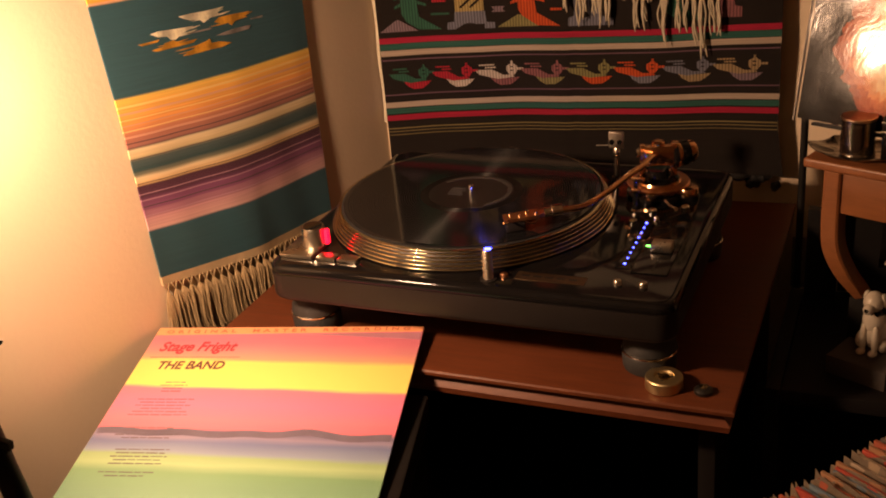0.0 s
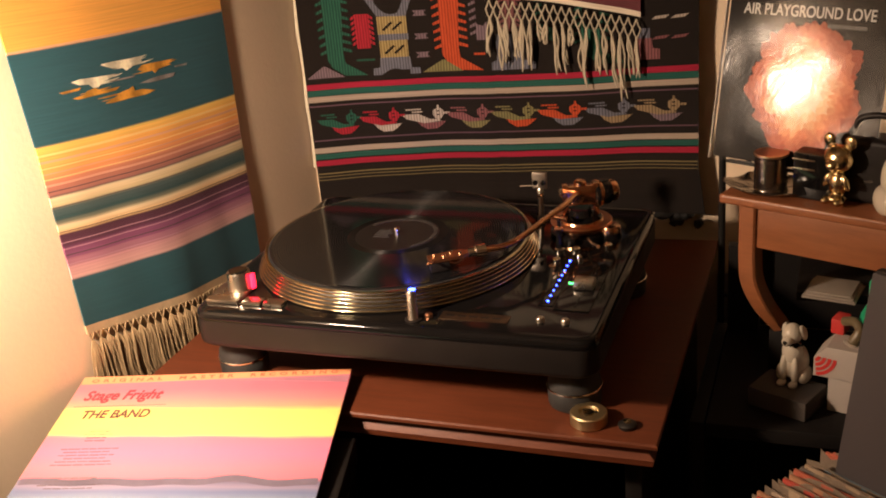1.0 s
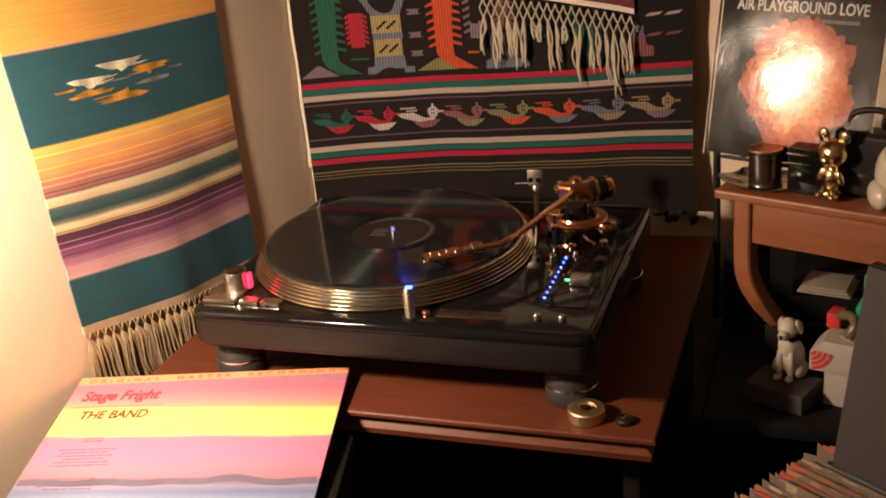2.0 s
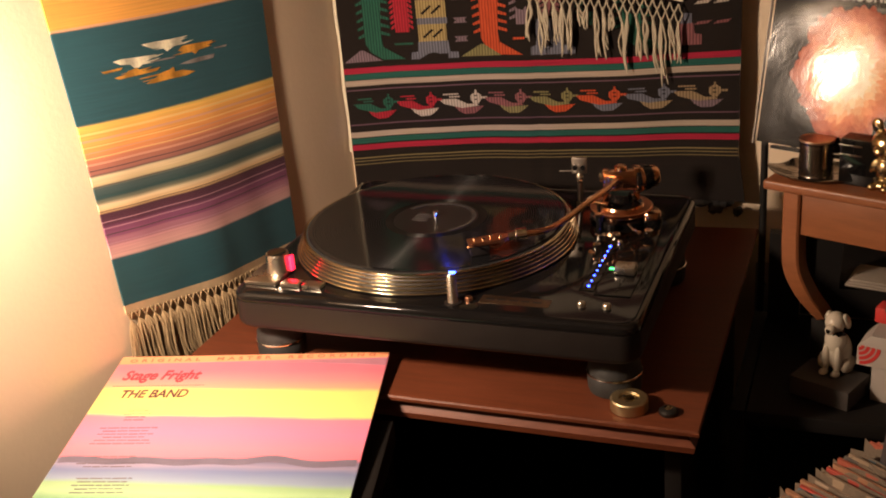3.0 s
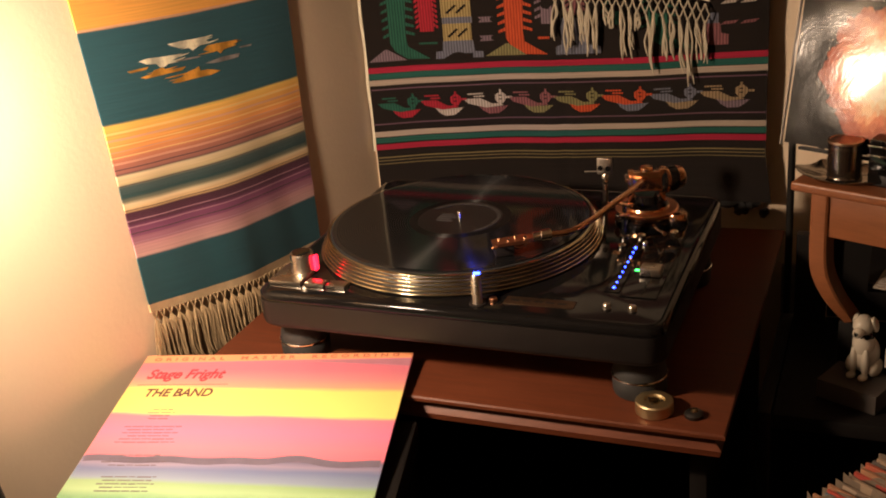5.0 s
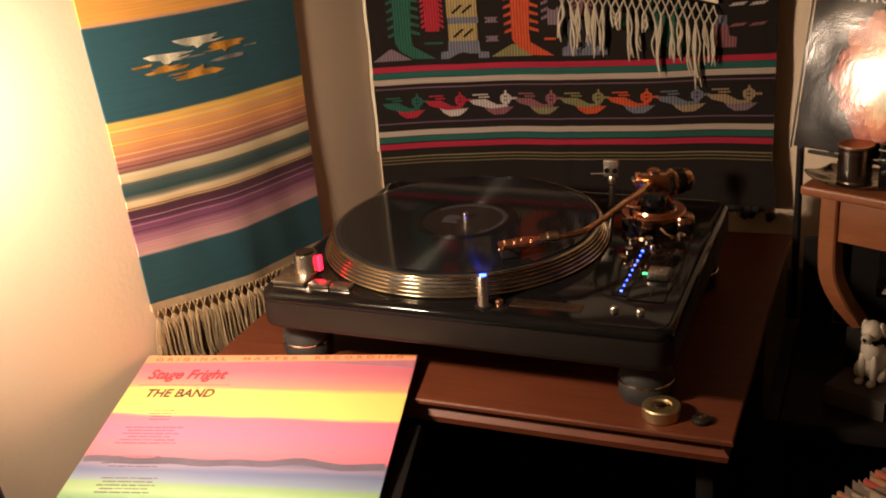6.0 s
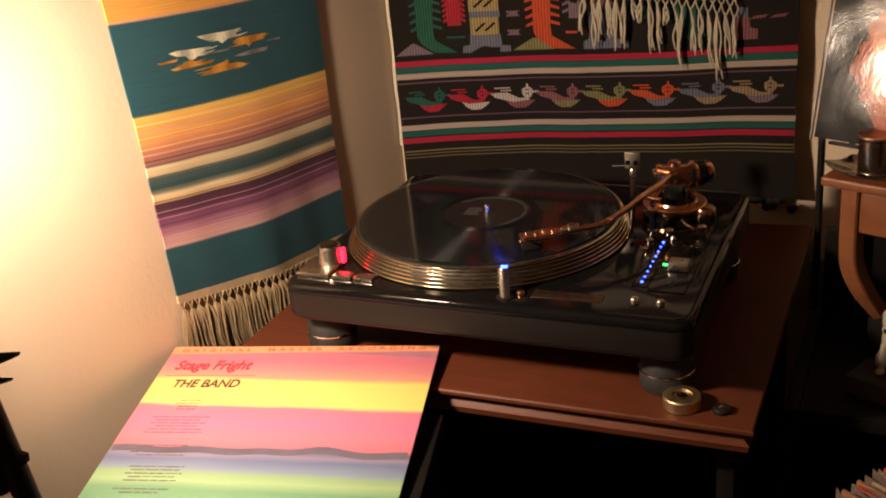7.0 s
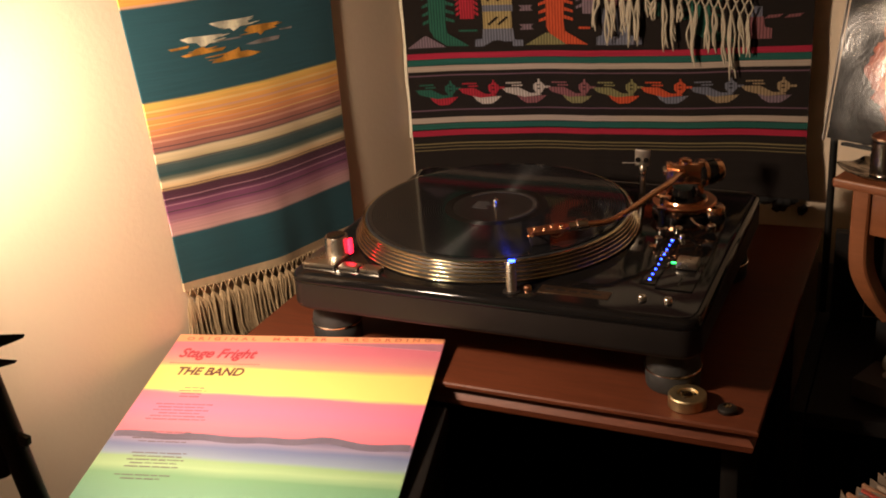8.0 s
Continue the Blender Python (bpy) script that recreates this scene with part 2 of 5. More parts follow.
# ---- room ----
FLOOR, CEILING = -0.72, 1.75
LEFT_DIR = Vector((math.cos(radians(83.5)), math.sin(radians(83.5)), 0))
BACK_DIR = Vector((math.cos(radians(4.3)), math.sin(radians(4.3)), 0))
CORNER = Vector((-0.309, 0.318, 0))
LEFT_IN = Vector((LEFT_DIR.y, -LEFT_DIR.x, 0))
BACK_IN = Vector((BACK_DIR.y, -BACK_DIR.x, 0))


def wall(name, a, b, out, label, paint=WALL):
    """An upright wall of 12 cm from a to b, growing outwards."""
    o = out * 0.12
    bm = prism([(a.x, a.y), (b.x, b.y), (b.x + o.x, b.y + o.y), (a.x + o.x, a.y + o.y)], FLOOR, CEILING)
    tagged(part(name, bm, paint, smooth=False), label, "wall", kind="structure")


wall_end_left = CORNER - LEFT_DIR * 3.2
wall_end_back = CORNER + BACK_DIR * 2.6
wall("wall_left", CORNER, wall_end_left, -LEFT_IN, "cream painted plaster wall lit by a warm lamp")
wall("wall_back", CORNER - BACK_DIR * 0.13, wall_end_back, -BACK_IN, "cream painted plaster wall behind the woven hanging")
# unseen walls that close the room, pale so they act as reflectors
wall("wall_right", wall_end_back, Vector((wall_end_back.x, wall_end_left.y, 0)), Vector((1, 0, 0)), "plain unseen wall closing the room, pale cream to bounce lamp light", BOUNCE_WALL)
wall("wall_front", wall_end_left, Vector((wall_end_back.x, wall_end_left.y, 0)), Vector((0, -1, 0)), "plain unseen wall closing the room, pale cream to bounce lamp light", BOUNCE_WALL)
tagged(part("floor", box(-1.2, 2.6, -3.4, 0.9, FLOOR - 0.05, FLOOR), CARPET, smooth=False), "brown carpeted floor in shadow", "floor", kind="structure")
tagged(part("ceiling", box(-1.2, 2.6, -3.4, 0.9, CEILING, CEILING + 0.08), CEIL, smooth=False), "plain unseen beige ceiling, kept pale to bounce lamp light", "ceiling", kind="structure")

# ---- cabinet with its wooden board ----
cabinet = thing("record_cabinet", "black open-fronted wooden cabinet carrying a brown board", "cabinet")
part("side_panel", box(-0.285, -0.267, -0.150, 0.29, FLOOR, -0.048, 0.002), BLACK_WOOD, cabinet)
part("side_panel", box(0.244, 0.262, -0.150, 0.29, FLOOR, -0.048, 0.002), BLACK_WOOD, cabinet)
part("back_panel", box(-0.2665, 0.2435, 0.275, 0.289, FLOOR, -0.0485), BLACK_WOOD, cabinet)
part("top_panel", box(-0.285, 0.262, -0.150, 0.29, -0.0475, -0.0302, 0.002), BLACK_WOOD, cabinet)
part("shelf", box(-0.2665, 0.2435, -0.140, 0.2745, -0.36, -0.342, 0.002), BLACK_WOOD, cabinet)
part("bottom_panel", box(-0.2665, 0.2435, -0.140, 0.2745, FLOOR + 0.03, FLOOR + 0.048, 0.002), BLACK_WOOD, cabinet)
board = thing("wooden_board", "reddish-brown wooden board with a moulded edge on the cabinet", "board")
bx0, bx1, by0, by1 = -0.308, 0.287, -0.2, 0.31


def board_ring(d, z):
    return [(bx0 + d * 0.3, by0 + d), (bx1 - d, by0 + d), (bx1 - d, by1 + 0.012), (bx0 + d * 0.3, by1 - 0.03)], z


part("board_top", layered([board_ring(0.002, -0.0065), board_ring(0, -0.005), board_ring(0, -0.0015), board_ring(0.0015, 0)]), WOOD, board)
part("cove_moulding", layered([board_ring(0.012, -0.030), board_ring(0.006, -0.0285), board_ring(0.004, -0.021), board_ring(0.009, -0.0165), board_ring(0.013, -0.011), board_ring(0.014, -0.0066)]), WOOD, board)

# ---- turntable ----
turntable = thing("turntable", "black direct-drive turntable with gold tonearm on a wooden board", "turntable")
px0, px1, py0, py1 = -0.2265, 0.2265, -0.186, 0.182


def plinth_ring(d, z, r=0.02):
    return round_rect(px0 + d, px1 - d, py0 + d, py1 - d, r), z


part("base", layered([plinth_ring(0.012, 0.0545), plinth_ring(0.005, 0.0558), plinth_ring(0.001, 0.0595), plinth_ring(0.0, 0.063), plinth_ring(0, 0.0885)]), SATIN_BLACK, turntable, "charcoal satin lower plinth")
part("top_plate", layered([plinth_ring(0.0015, 0.0888), plinth_ring(0.0003, 0.0895), plinth_ring(0, 0.0935), plinth_ring(0.0012, 0.097), plinth_ring(0.004, 0.0993), plinth_ring(0.008, 0.1)]), GLOSS_BLACK, turntable, "glossy black top plate")
DECK = 0.1

foot_profile = [(0.024, 0.0), (0.027, 0.001), (0.028, 0.004), (0.0285, 0.019), (0.0275, 0.0205)]
for fx, fy in ((-0.200, -0.134), (0.190, -0.132), (-0.200, 0.14), (0.190, 0.14)):
    foot = part("foot", lathe(foot_profile), RUBBER, turntable, m=pose(fx, fy, 0))
    part("trim_ring", lathe([(0.0288, 0.0), (0.0294, 0.0006), (0.0294, 0.0018), (0.0288, 0.0024)]), CHROME, foot, "thin silver ring", m=pose(0, 0, 0.0207))
    part("foot_neck", lathe([(0.0278, 0.0), (0.0272, 0.008), (0.022, 0.0155), (0.020, 0.030)]), RUBBER, foot, m=pose(0, 0, 0.0232))

# platter with ridged rim
SPX, SPY = -0.0495, 0.0005
platter = part("platter", lathe([(0.150, 0.1012), (0.1640, 0.1012), (0.1640, 0.1040), (0.1550, 0.1200), (0.150, 0.1200)], 128), PLATTER_DARK, turntable, m=pose(SPX, SPY, 0))
for r0, za, zb in ((0.1662, 0.1014, 0.1036), (0.1644, 0.1056, 0.1074), (0.1624, 0.1096, 0.1112), (0.1604, 0.1134, 0.1149), (0.1586, 0.1170, 0.1184), (0.1572, 0.1200, 0.1214)):
    part("rim_ridge", lathe([(0.150, za)] + [(r0 - 0.0012 + 0.0013 * math.sin(math.pi * k / 10), za + (zb - za) * (0.5 - 0.5 * math.cos(math.pi * k / 10))) for k in range(11)] + [(0.150, zb)], 128), PLATTER, platter)
part("slip_mat", lathe([(0.1, 0.1205), (0.1535, 0.1205), (0.1535, 0.1217), (0.1, 0.1217)], 96), RUBBER, turntable, m=pose(SPX, SPY, 0))
part("spindle", lathe([(0.0036, 0.118), (0.0036, 0.1300), (0.0028, 0.1318), (0.0012, 0.1324)], 20), CHROME, turntable, m=pose(SPX, SPY, 0))

# buttons at the corner
part("start_button", box(-0.2175, -0.178, -0.165, -0.12, DECK, DECK + 0.0045, 0.0012), STEEL, turntable, "brushed steel start button")
for k in range(2):
    part("speed_button", box(-0.173 + k * 0.026, -0.150 + k * 0.026, -0.164, -0.150, DECK, DECK + 0.004, 0.001), STEEL, turntable)
strobe = part("strobe_tower", lathe([(0.0140, 0.0), (0.0137, 0.0015), (0.0132, 0.0190), (0.0125, 0.0208), (0.0108, 0.0212)], 40), STEEL, turntable, "steel strobe tower", m=pose(-0.191, -0.131, DECK + 0.0046))
part("dark_cap", lathe([(0.0106, 0.0213), (0.0106, 0.0220), (0.006, 0.0222)], 32), GLOSS_BLACK, strobe)
part("strobe_lens", box(0.0150, 0.0190, -0.0032, 0.0032, 0.001, 0.0185, 0.0010), RED_LED, strobe, "glowing red strobe window")

# target light
lean = pose(0.0305, -0.166, DECK) @ pose(0, 0, 0, -13, -5, 0)
target = part("target_light", lathe([(0.0058, 0.0), (0.0056, 0.002), (0.0052, 0.0285), (0.0046, 0.0305)], 28), STEEL, turntable, "pop-up cylindrical stylus light", m=lean)
part("lens", box(-0.0036, 0.0036, 0.0022, 0.0052, 0.0295, 0.0325, 0.0008), BLUE_LED, target, "glowing blue lamp lens")
part("light_socket", lathe([(0.009, 0.0), (0.009, 0.0012), (0.0062, 0.0016)], 28), SATIN_BLACK, turntable, m=pose(0.0305, -0.166, DECK))
part("release_button", lathe([(0.0042, 0.0), (0.0042, 0.003), (0.003, 0.0042)], 20), COPPER, turntable, m=pose(0.0445, -0.157, DECK))
blue = bpy.data.lights.new("blue_beam", "SPOT")
blue.energy, blue.color, blue.spot_size, blue.spot_blend, blue.shadow_soft_size = 0.55, (0.02, 0.06, 1.0), radians(50), 0.8, 0.003
new("blue_beam", blue).matrix_basis = look((0.026, -0.152, DECK + 0.033), (0.005, -0.09, 0.122))
red = bpy.data.lights.new("red_strobe_beam", "POINT")
red.energy, red.color, red.shadow_soft_size = 0.006, (1.0, 0.01, 0.03), 0.004
new("red_strobe_beam", red).location = (-0.1715, -0.131, 0.116)

nameplate = part("nameplate", box(0.056, 0.130, -0.160, -0.143, DECK, DECK + 0.0008, 0.0003), material("plate_metal", (0.16, 0.10, 0.06), 0.32, 0.9, vary=0.2, scale=120), turntable, "dull bronze nameplate")
for k in range(5):
    part("print_bar", box(0.062 + k * 0.0125, 0.071 + k * 0.0125, -0.1535, -0.1500, DECK + 0.0009, DECK + 0.0011), LABEL_DARK, nameplate)
for kx in (0.162, 0.188):
    part("small_knob", lathe([(0.0045, 0), (0.0045, 0.0035), (0.0035, 0.005), (0.002, 0.0052)], 20), STEEL, turntable, m=pose(kx, -0.149, DECK))

# pitch fader with its row of lamps
fader = part("pitch_fader_slot", box(0.168, 0.206, -0.122, 0.012, DECK, DECK + 0.0012, 0.0005), GLOSS_BLACK, turntable)
part("slot_groove", box(0.1885, 0.1905, -0.115, 0.006, DECK + 0.0012, DECK + 0.0016), GLOSS_BLACK, fader)
part("fader_knob", box(0.1785, 0.2005, -0.0745, -0.0565, DECK + 0.002, DECK + 0.011, 0.0018), STEEL, fader, "brushed metal fader knob")
part("green_lamp", box(0.1705, 0.1750, -0.0595, -0.0570, DECK + 0.0013, DECK + 0.0022), GREEN_LED, fader, "small lit green lamp")
part("lamp_strip", box(0.150, 0.166, -0.114, 0.010, DECK, DECK + 0.0009, 0.0003), GLOSS_BLACK, turntable)
for k in range(9):
    s = 0.80 if k in (0, 8) else 0.52
    part("pitch_lamp", lathe([(0.0019 * s, 0), (0.0017 * s, 0.0008), (0.0008 * s, 0.0011)], 12), BLUE_LED, turntable, "lit blue pitch lamp", m=pose(0.1585 - 0.0001 * k, -0.104 + k * 0.0131, DECK + 0.0009))

# tonearm
AX, AY = 0.151, 0.092
arm_base = part("tonearm_base", lathe([(0.037, 0), (0.037, 0.004), (0.034, 0.006), (0.031, 0.0065), (0.030, 0.013), (0.026, 0.0155), (0.024, 0.019), (0.014, 0.021), (0.012, 0.030)], 48), GLOSS_BLACK, turntable, "black and gold tonearm base", m=pose(AX, AY, DECK))
part("gold_collar", lathe([(0.0312, 0.0066), (0.0325, 0.0078), (0.0325, 0.0108), (0.0312, 0.012)], 48), GOLD, arm_base)
part("height_dial", lathe([(0.020, 0.0136), (0.0355, 0.0136), (0.0368, 0.0148), (0.0355, 0.0162), (0.024, 0.0166)], 48), COPPER, arm_base, "broad copper height dial")
part("height_ring", lathe([(0.0262, 0.0150), (0.0272, 0.0165), (0.0262, 0.0188)], 48), GOLD, arm_base)
arm = part("tonearm", tube(smooth_line([(0.0245 + 0.056, -0.0685, 0.1400), (0.103, -0.0565, 0.1418), (0.1165, -0.0290, 0.1440), (0.1285, 0.008, 0.1468), (0.141, 0.050, 0.1490), (AX, AY, 0.1515)], 8), 0.0036, 12), GOLD, turntable, "slender S-shaped gold tonearm tube")
gim = part("gimbal", box(-0.0055, 0.0055, -0.018, 0.018, -0.012, 0.012, 0.002), GOLD, turntable, "gold gimbal bearing yoke", m=pose(AX, AY, 0.1475, 0, 0, -72))
part("yoke_post", box(-0.0045, 0.0045, 0.0145, 0.0215, -0.026, 0.014, 0.0018), GOLD, gim)
part("yoke_post", box(-0.0045, 0.0045, -0.0215, -0.0145, -0.026, 0.014, 0.0018), GOLD, gim)
for k in (-1, 1):
    part("bearing_cap", lathe([(0.0052, 0), (0.0052, 0.003), (0.003, 0.0042)], 24), CHROME, gim, m=pose(0, 0.0215 * k, 0.004, -90 * k, 0, 0))
part("pivot_cap", lathe([(0.0075, 0), (0.0075, 0.004), (0.005, 0.0062), (0.002, 0.0066)], 28), GOLD, gim, m=pose(0, 0, 0.012))
rear = Vector((AX + 0.002, AY, 0.1455))
rdir = Vector((0.042, 0.036, -0.001)).normalized()
rear_m = Matrix.Translation(rear) @ rdir.to_track_quat("Z", "Y").to_matrix().to_4x4()
cw = part("counterweight", lathe([(0.006, 0.012), (0.0145, 0.0135), (0.0155, 0.0155), (0.0155, 0.032), (0.0145, 0.0345), (0.008, 0.0355)], 40), GLOSS_BLACK, turntable, "black counterweight with gold bands", m=rear_m)
part("weight_band", lathe([(0.0157, 0.018), (0.0162, 0.019), (0.0162, 0.0215), (0.0157, 0.0225)], 40), GOLD, cw)
part("weight_end", lathe([(0.0135, 0.0345), (0.0135, 0.0415), (0.012, 0.0435), (0.005, 0.044)], 36), GOLD, cw)
part("rear_shaft", tube([(0, 0, -0.004), (0, 0, 0.047)], 0.0035, 14), GOLD, cw)
skate = part("skating_dial", lathe([(0.0125, 0), (0.0125, 0.006), (0.0115, 0.0078), (0.004, 0.0082)], 32), GOLD, turntable, "gold anti-skating dial", m=pose(0.187, 0.083, DECK + 0.006))
part("dial_foot", lathe([(0.014, -0.006), (0.0135, -0.0002)], 32), GLOSS_BLACK, skate)
lift = part("cue_platform", box(-0.011, 0.011, -0.003, 0.003, 0, 0.004, 0.001), GOLD, turntable, m=pose(0.1325, 0.058, 0.128, 0, 0, -18))
part("cue_post", tube([(0, 0, -0.028), (0, 0, 0.0005)], 0.0028, 12), CHROME, lift)
part("cue_lever", tube([(0.168, 0.05, 0.108), (0.176, 0.036, 0.1085), (0.186, 0.022, 0.111)], [0.002, 0.0017, 0.0023], 10), CHROME, turntable)
rest = part("arm_rest", tube([(0.139, 0.031, DECK), (0.139, 0.031, 0.124)], [0.005, 0.0036], 14), GLOSS_BLACK, turntable)
part("rest_clip", box(0.1335, 0.1445, 0.028, 0.034, 0.1245, 0.1285, 0.001), GOLD, rest)
for kx, ky, kr in ((0.139, 0.031, 0.0062), (0.157, 0.034, 0.0052), (0.142, 0.002, 0.0046), (0.191, 0.05, 0.0048), (0.166, 0.012, 0.0035)):
    part("deck_screw", lathe([(kr, 0), (kr, 0.003), (kr * 0.7, 0.0046), (kr * 0.3, 0.005)], 20), CHROME, turntable, m=pose(kx, ky, DECK))

# headshell and cartridge at the arm's end
tip, heel = Vector((0.026, -0.0985, 0.1375)), Vector((0.0815, -0.068, 0.1402))
hd = (heel - tip).normalized()
shell_m = Matrix.Translation(tip) @ hd.to_track_quat("X", "Z").to_matrix().to_4x4()
shell = part("headshell", layered([(o, z) for o, z in (([(0, -0.0075), (0.034, -0.009), (0.046, -0.004), (0.046, 0.004), (0.034, 0.009), (0, 0.0075)], -0.0015), ([(0, -0.0075), (0.034, -0.009), (0.046, -0.004), (0.046, 0.004), (0.034, 0.009), (0, 0.0075)], 0.0022))]), COPPER, turntable, "rose-gold headshell", m=shell_m)
part("locking_collar", tube([(0.044, 0, 0.0005), (0.052, 0, 0.0005), (0.053, 0, 0.0005), (0.064, 0, 0.0005)], [0.0052, 0.0052, 0.0066, 0.0066], 20), CHROME, shell)
part("finger_lift", tube(smooth_line([(0.004, -0.007, 0.001), (0.002, -0.016, 0.002), (-0.003, -0.021, 0.005)], 5), 0.0011, 8), GOLD, shell)
for k in range(4):
    part("screw", lathe([(0.0021, 0.0022), (0.0021, 0.0042), (0.001, 0.0046)], 12), CHROME, shell, m=pose(0.008 + 0.009 * k, 0.0035 * (-1) ** k, 0))
cart = part("cartridge", box(0.001, 0.022, -0.0065, 0.0065, -0.0135, -0.0016, 0.0015), SATIN_BLACK, shell, "small dark cartridge lit blue")
part("stylus", tube([(0.006, 0, -0.0135), (0.001, 0, -0.0165)], [0.0022, 0.0008], 8), LABEL_GREY, cart)
for k in range(4):
    part("lead_wire", tube(smooth_line([(0.0225, -0.004 + 0.0027 * k, -0.006), (0.031, -0.005 + 0.0033 * k, -0.008), (0.043, -0.002 + 0.0013 * k, -0.0012)], 5), 0.0005, 6), (CHROME, COPPER, GOLD, BRASS)[k], cart)

# spare headshell upright on its post
spare = thing("spare_headshell", "silver spare headshell standing upright on the turntable deck", "headshell", m=pose(0.0945, 0.119, DECK) @ Matrix.Diagonal((0.88, 0.88, 0.93, 1)))
part("post", tube([(0, 0, 0), (0, 0, 0.006), (0, 0, 0.0062), (0, 0, 0.034)], [0.0055, 0.0055, 0.0036, 0.0036], 16), DULL_STEEL, spare)
part("neck", tube([(0, 0, 0.034), (0, 0, 0.037), (0, 0, 0.044), (0, 0, 0.047)], [0.0036, 0.0046, 0.0046, 0.003], 16), STEEL, spare)
plate = part("face_plate", box(-0.0105, 0.0105, -0.003, 0.003, 0.046, 0.0685, 0.0018), DULL_STEEL, spare)
for k in (-1, 1):
    part("hole_rim", lathe([(0.0036, 0), (0.0036, 0.0012), (0.0024, 0.0012)], 16), GLOSS_BLACK, plate, m=pose(0.0055 * k, -0.003, 0.055, 90, 0, 0))
part("side_pin", tube([(-0.0105, 0, 0.0495), (-0.028, -0.002, 0.0490)], 0.0008, 8), DULL_STEEL, plate)

# record on the mat
RZ = 0.1218
record = thing("vinyl_record", "shiny black vinyl record lying on the platter", "record", m=pose(SPX, SPY, RZ))
part("rim", lathe([(0.146, 0.0001), (0.1502, 0.0004), (0.1508, 0.0011), (0.1502, 0.0018), (0.146, 0.0019)], 128), VINYL, record)
groove = bmesh.new()
prof = []
for i in range(64):
    r = 0.1462 - i * (0.1462 - 0.0600) / 63
    prof.append((r, 0.00185 + (0.00008 if i % 2 else 0.0)))
lathe([(0.0600, 0.0002), (0.1462, 0.0002)] + prof, 160, groove)
part("grooved_face", groove, GROOVE, record)
part("run_out", lathe([(0.02, 0.0002), (0.0600, 0.0002), (0.0600, 0.00175), (0.02, 0.00175)], 96), VINYL, record)
label_disc = part("paper_label", lathe([(0.02, 0.0003), (0.0502, 0.0003), (0.0502, 0.0021), (0.004, 0.0021)], 64), LABEL_DARK, record, "dark paper label")
arc = bmesh.new()
inner = [(0.043 * math.cos(radians(a)), 0.043 * math.sin(radians(a))) for a in range(-50, 151, 5)]
outer = [(0.0480 * math.cos(radians(a)), 0.0480 * math.sin(radians(a))) for a in range(150, -51, -5)]
part("print_ring", prism(inner + outer, 0.0021, 0.0024, arc), LABEL_GREY, label_disc, "grey printed arc")
for k in range(4):
    part("print_bar", box(-0.026, -0.006 - 0.004 * (k % 2), -0.012 + 0.006 * k, -0.009 + 0.006 * k, 0.0021, 0.0024), LABEL_GREY, label_disc)

# brass single adapter and a small knob on the board
adapter = thing("single_adapter", "round brass record adapter lying on the wooden board", "adapter", m=pose(0.213, -0.170, 0))
part("disc", lathe([(0.0175, 0), (0.019, 0.001), (0.019, 0.012), (0.0178, 0.0132), (0.0105, 0.0135), (0.0095, 0.0112), (0.0035, 0.0112), (0.0032, 0.0100)], 48), material("brushed_brass", (0.62, 0.49, 0.28), 0.42, 1.0, vary=0.12, scale=120, bump=0.03), adapter)
part("inner_ring", lathe([(0.0042, 0.0112), (0.0060, 0.0114), (0.0055, 0.0126), (0.0038, 0.0126)], 32), BRASS, adapter)
for k in range(3):
    a = 2 * math.pi * k / 3 + 0.4
    part("dimple", lathe([(0.0016, 0), (0.0016, 0.0004), (0.0008, 0.0005)], 12), PLATTER_DARK, adapter, m=pose(0.0078 * math.cos(a), 0.0078 * math.sin(a), 0.0113))
knob = thing("small_dark_knob", "small dark metal knob lying on the board", "knob", m=pose(0.2525, -0.171, 0))
part("knob_body", lathe([(0.009, 0), (0.0095, 0.001), (0.0095, 0.004), (0.007, 0.0062), (0.003, 0.0068)], 28), PLATTER_DARK, knob)
part("knob_top", lathe([(0.004, 0.0066), (0.0038, 0.0076), (0.002, 0.0079)], 20), BRASS, knob)

# ---- record sleeve in front ----
pedestal = thing("black_stool", "black box stool under the record sleeve", "stool", m=pose(-0.13, -0.355, -0.012, 0, 0, 14.0))
part("seat", box(-0.140, 0.135, -0.152, 0.100, -0.03, 0.0, 0.004), BLACK_WOOD, pedestal)
for sx in (-0.12, 0.115):
    for sy in (-0.125, 0.09):
        part("leg", box(sx - 0.014, sx + 0.014, sy - 0.014, sy + 0.014, FLOOR + 0.012, -0.03, 0.002), BLACK_WOOD, pedestal)

# ---- record sleeve ----
sleeve = thing("record_sleeve", "record sleeve with bands of sunset watercolour lying flat", "record sleeve", m=pose(-0.3666, -0.2101, 0.0115, 4.0, 0, 14.0))
SIDE = 0.3125


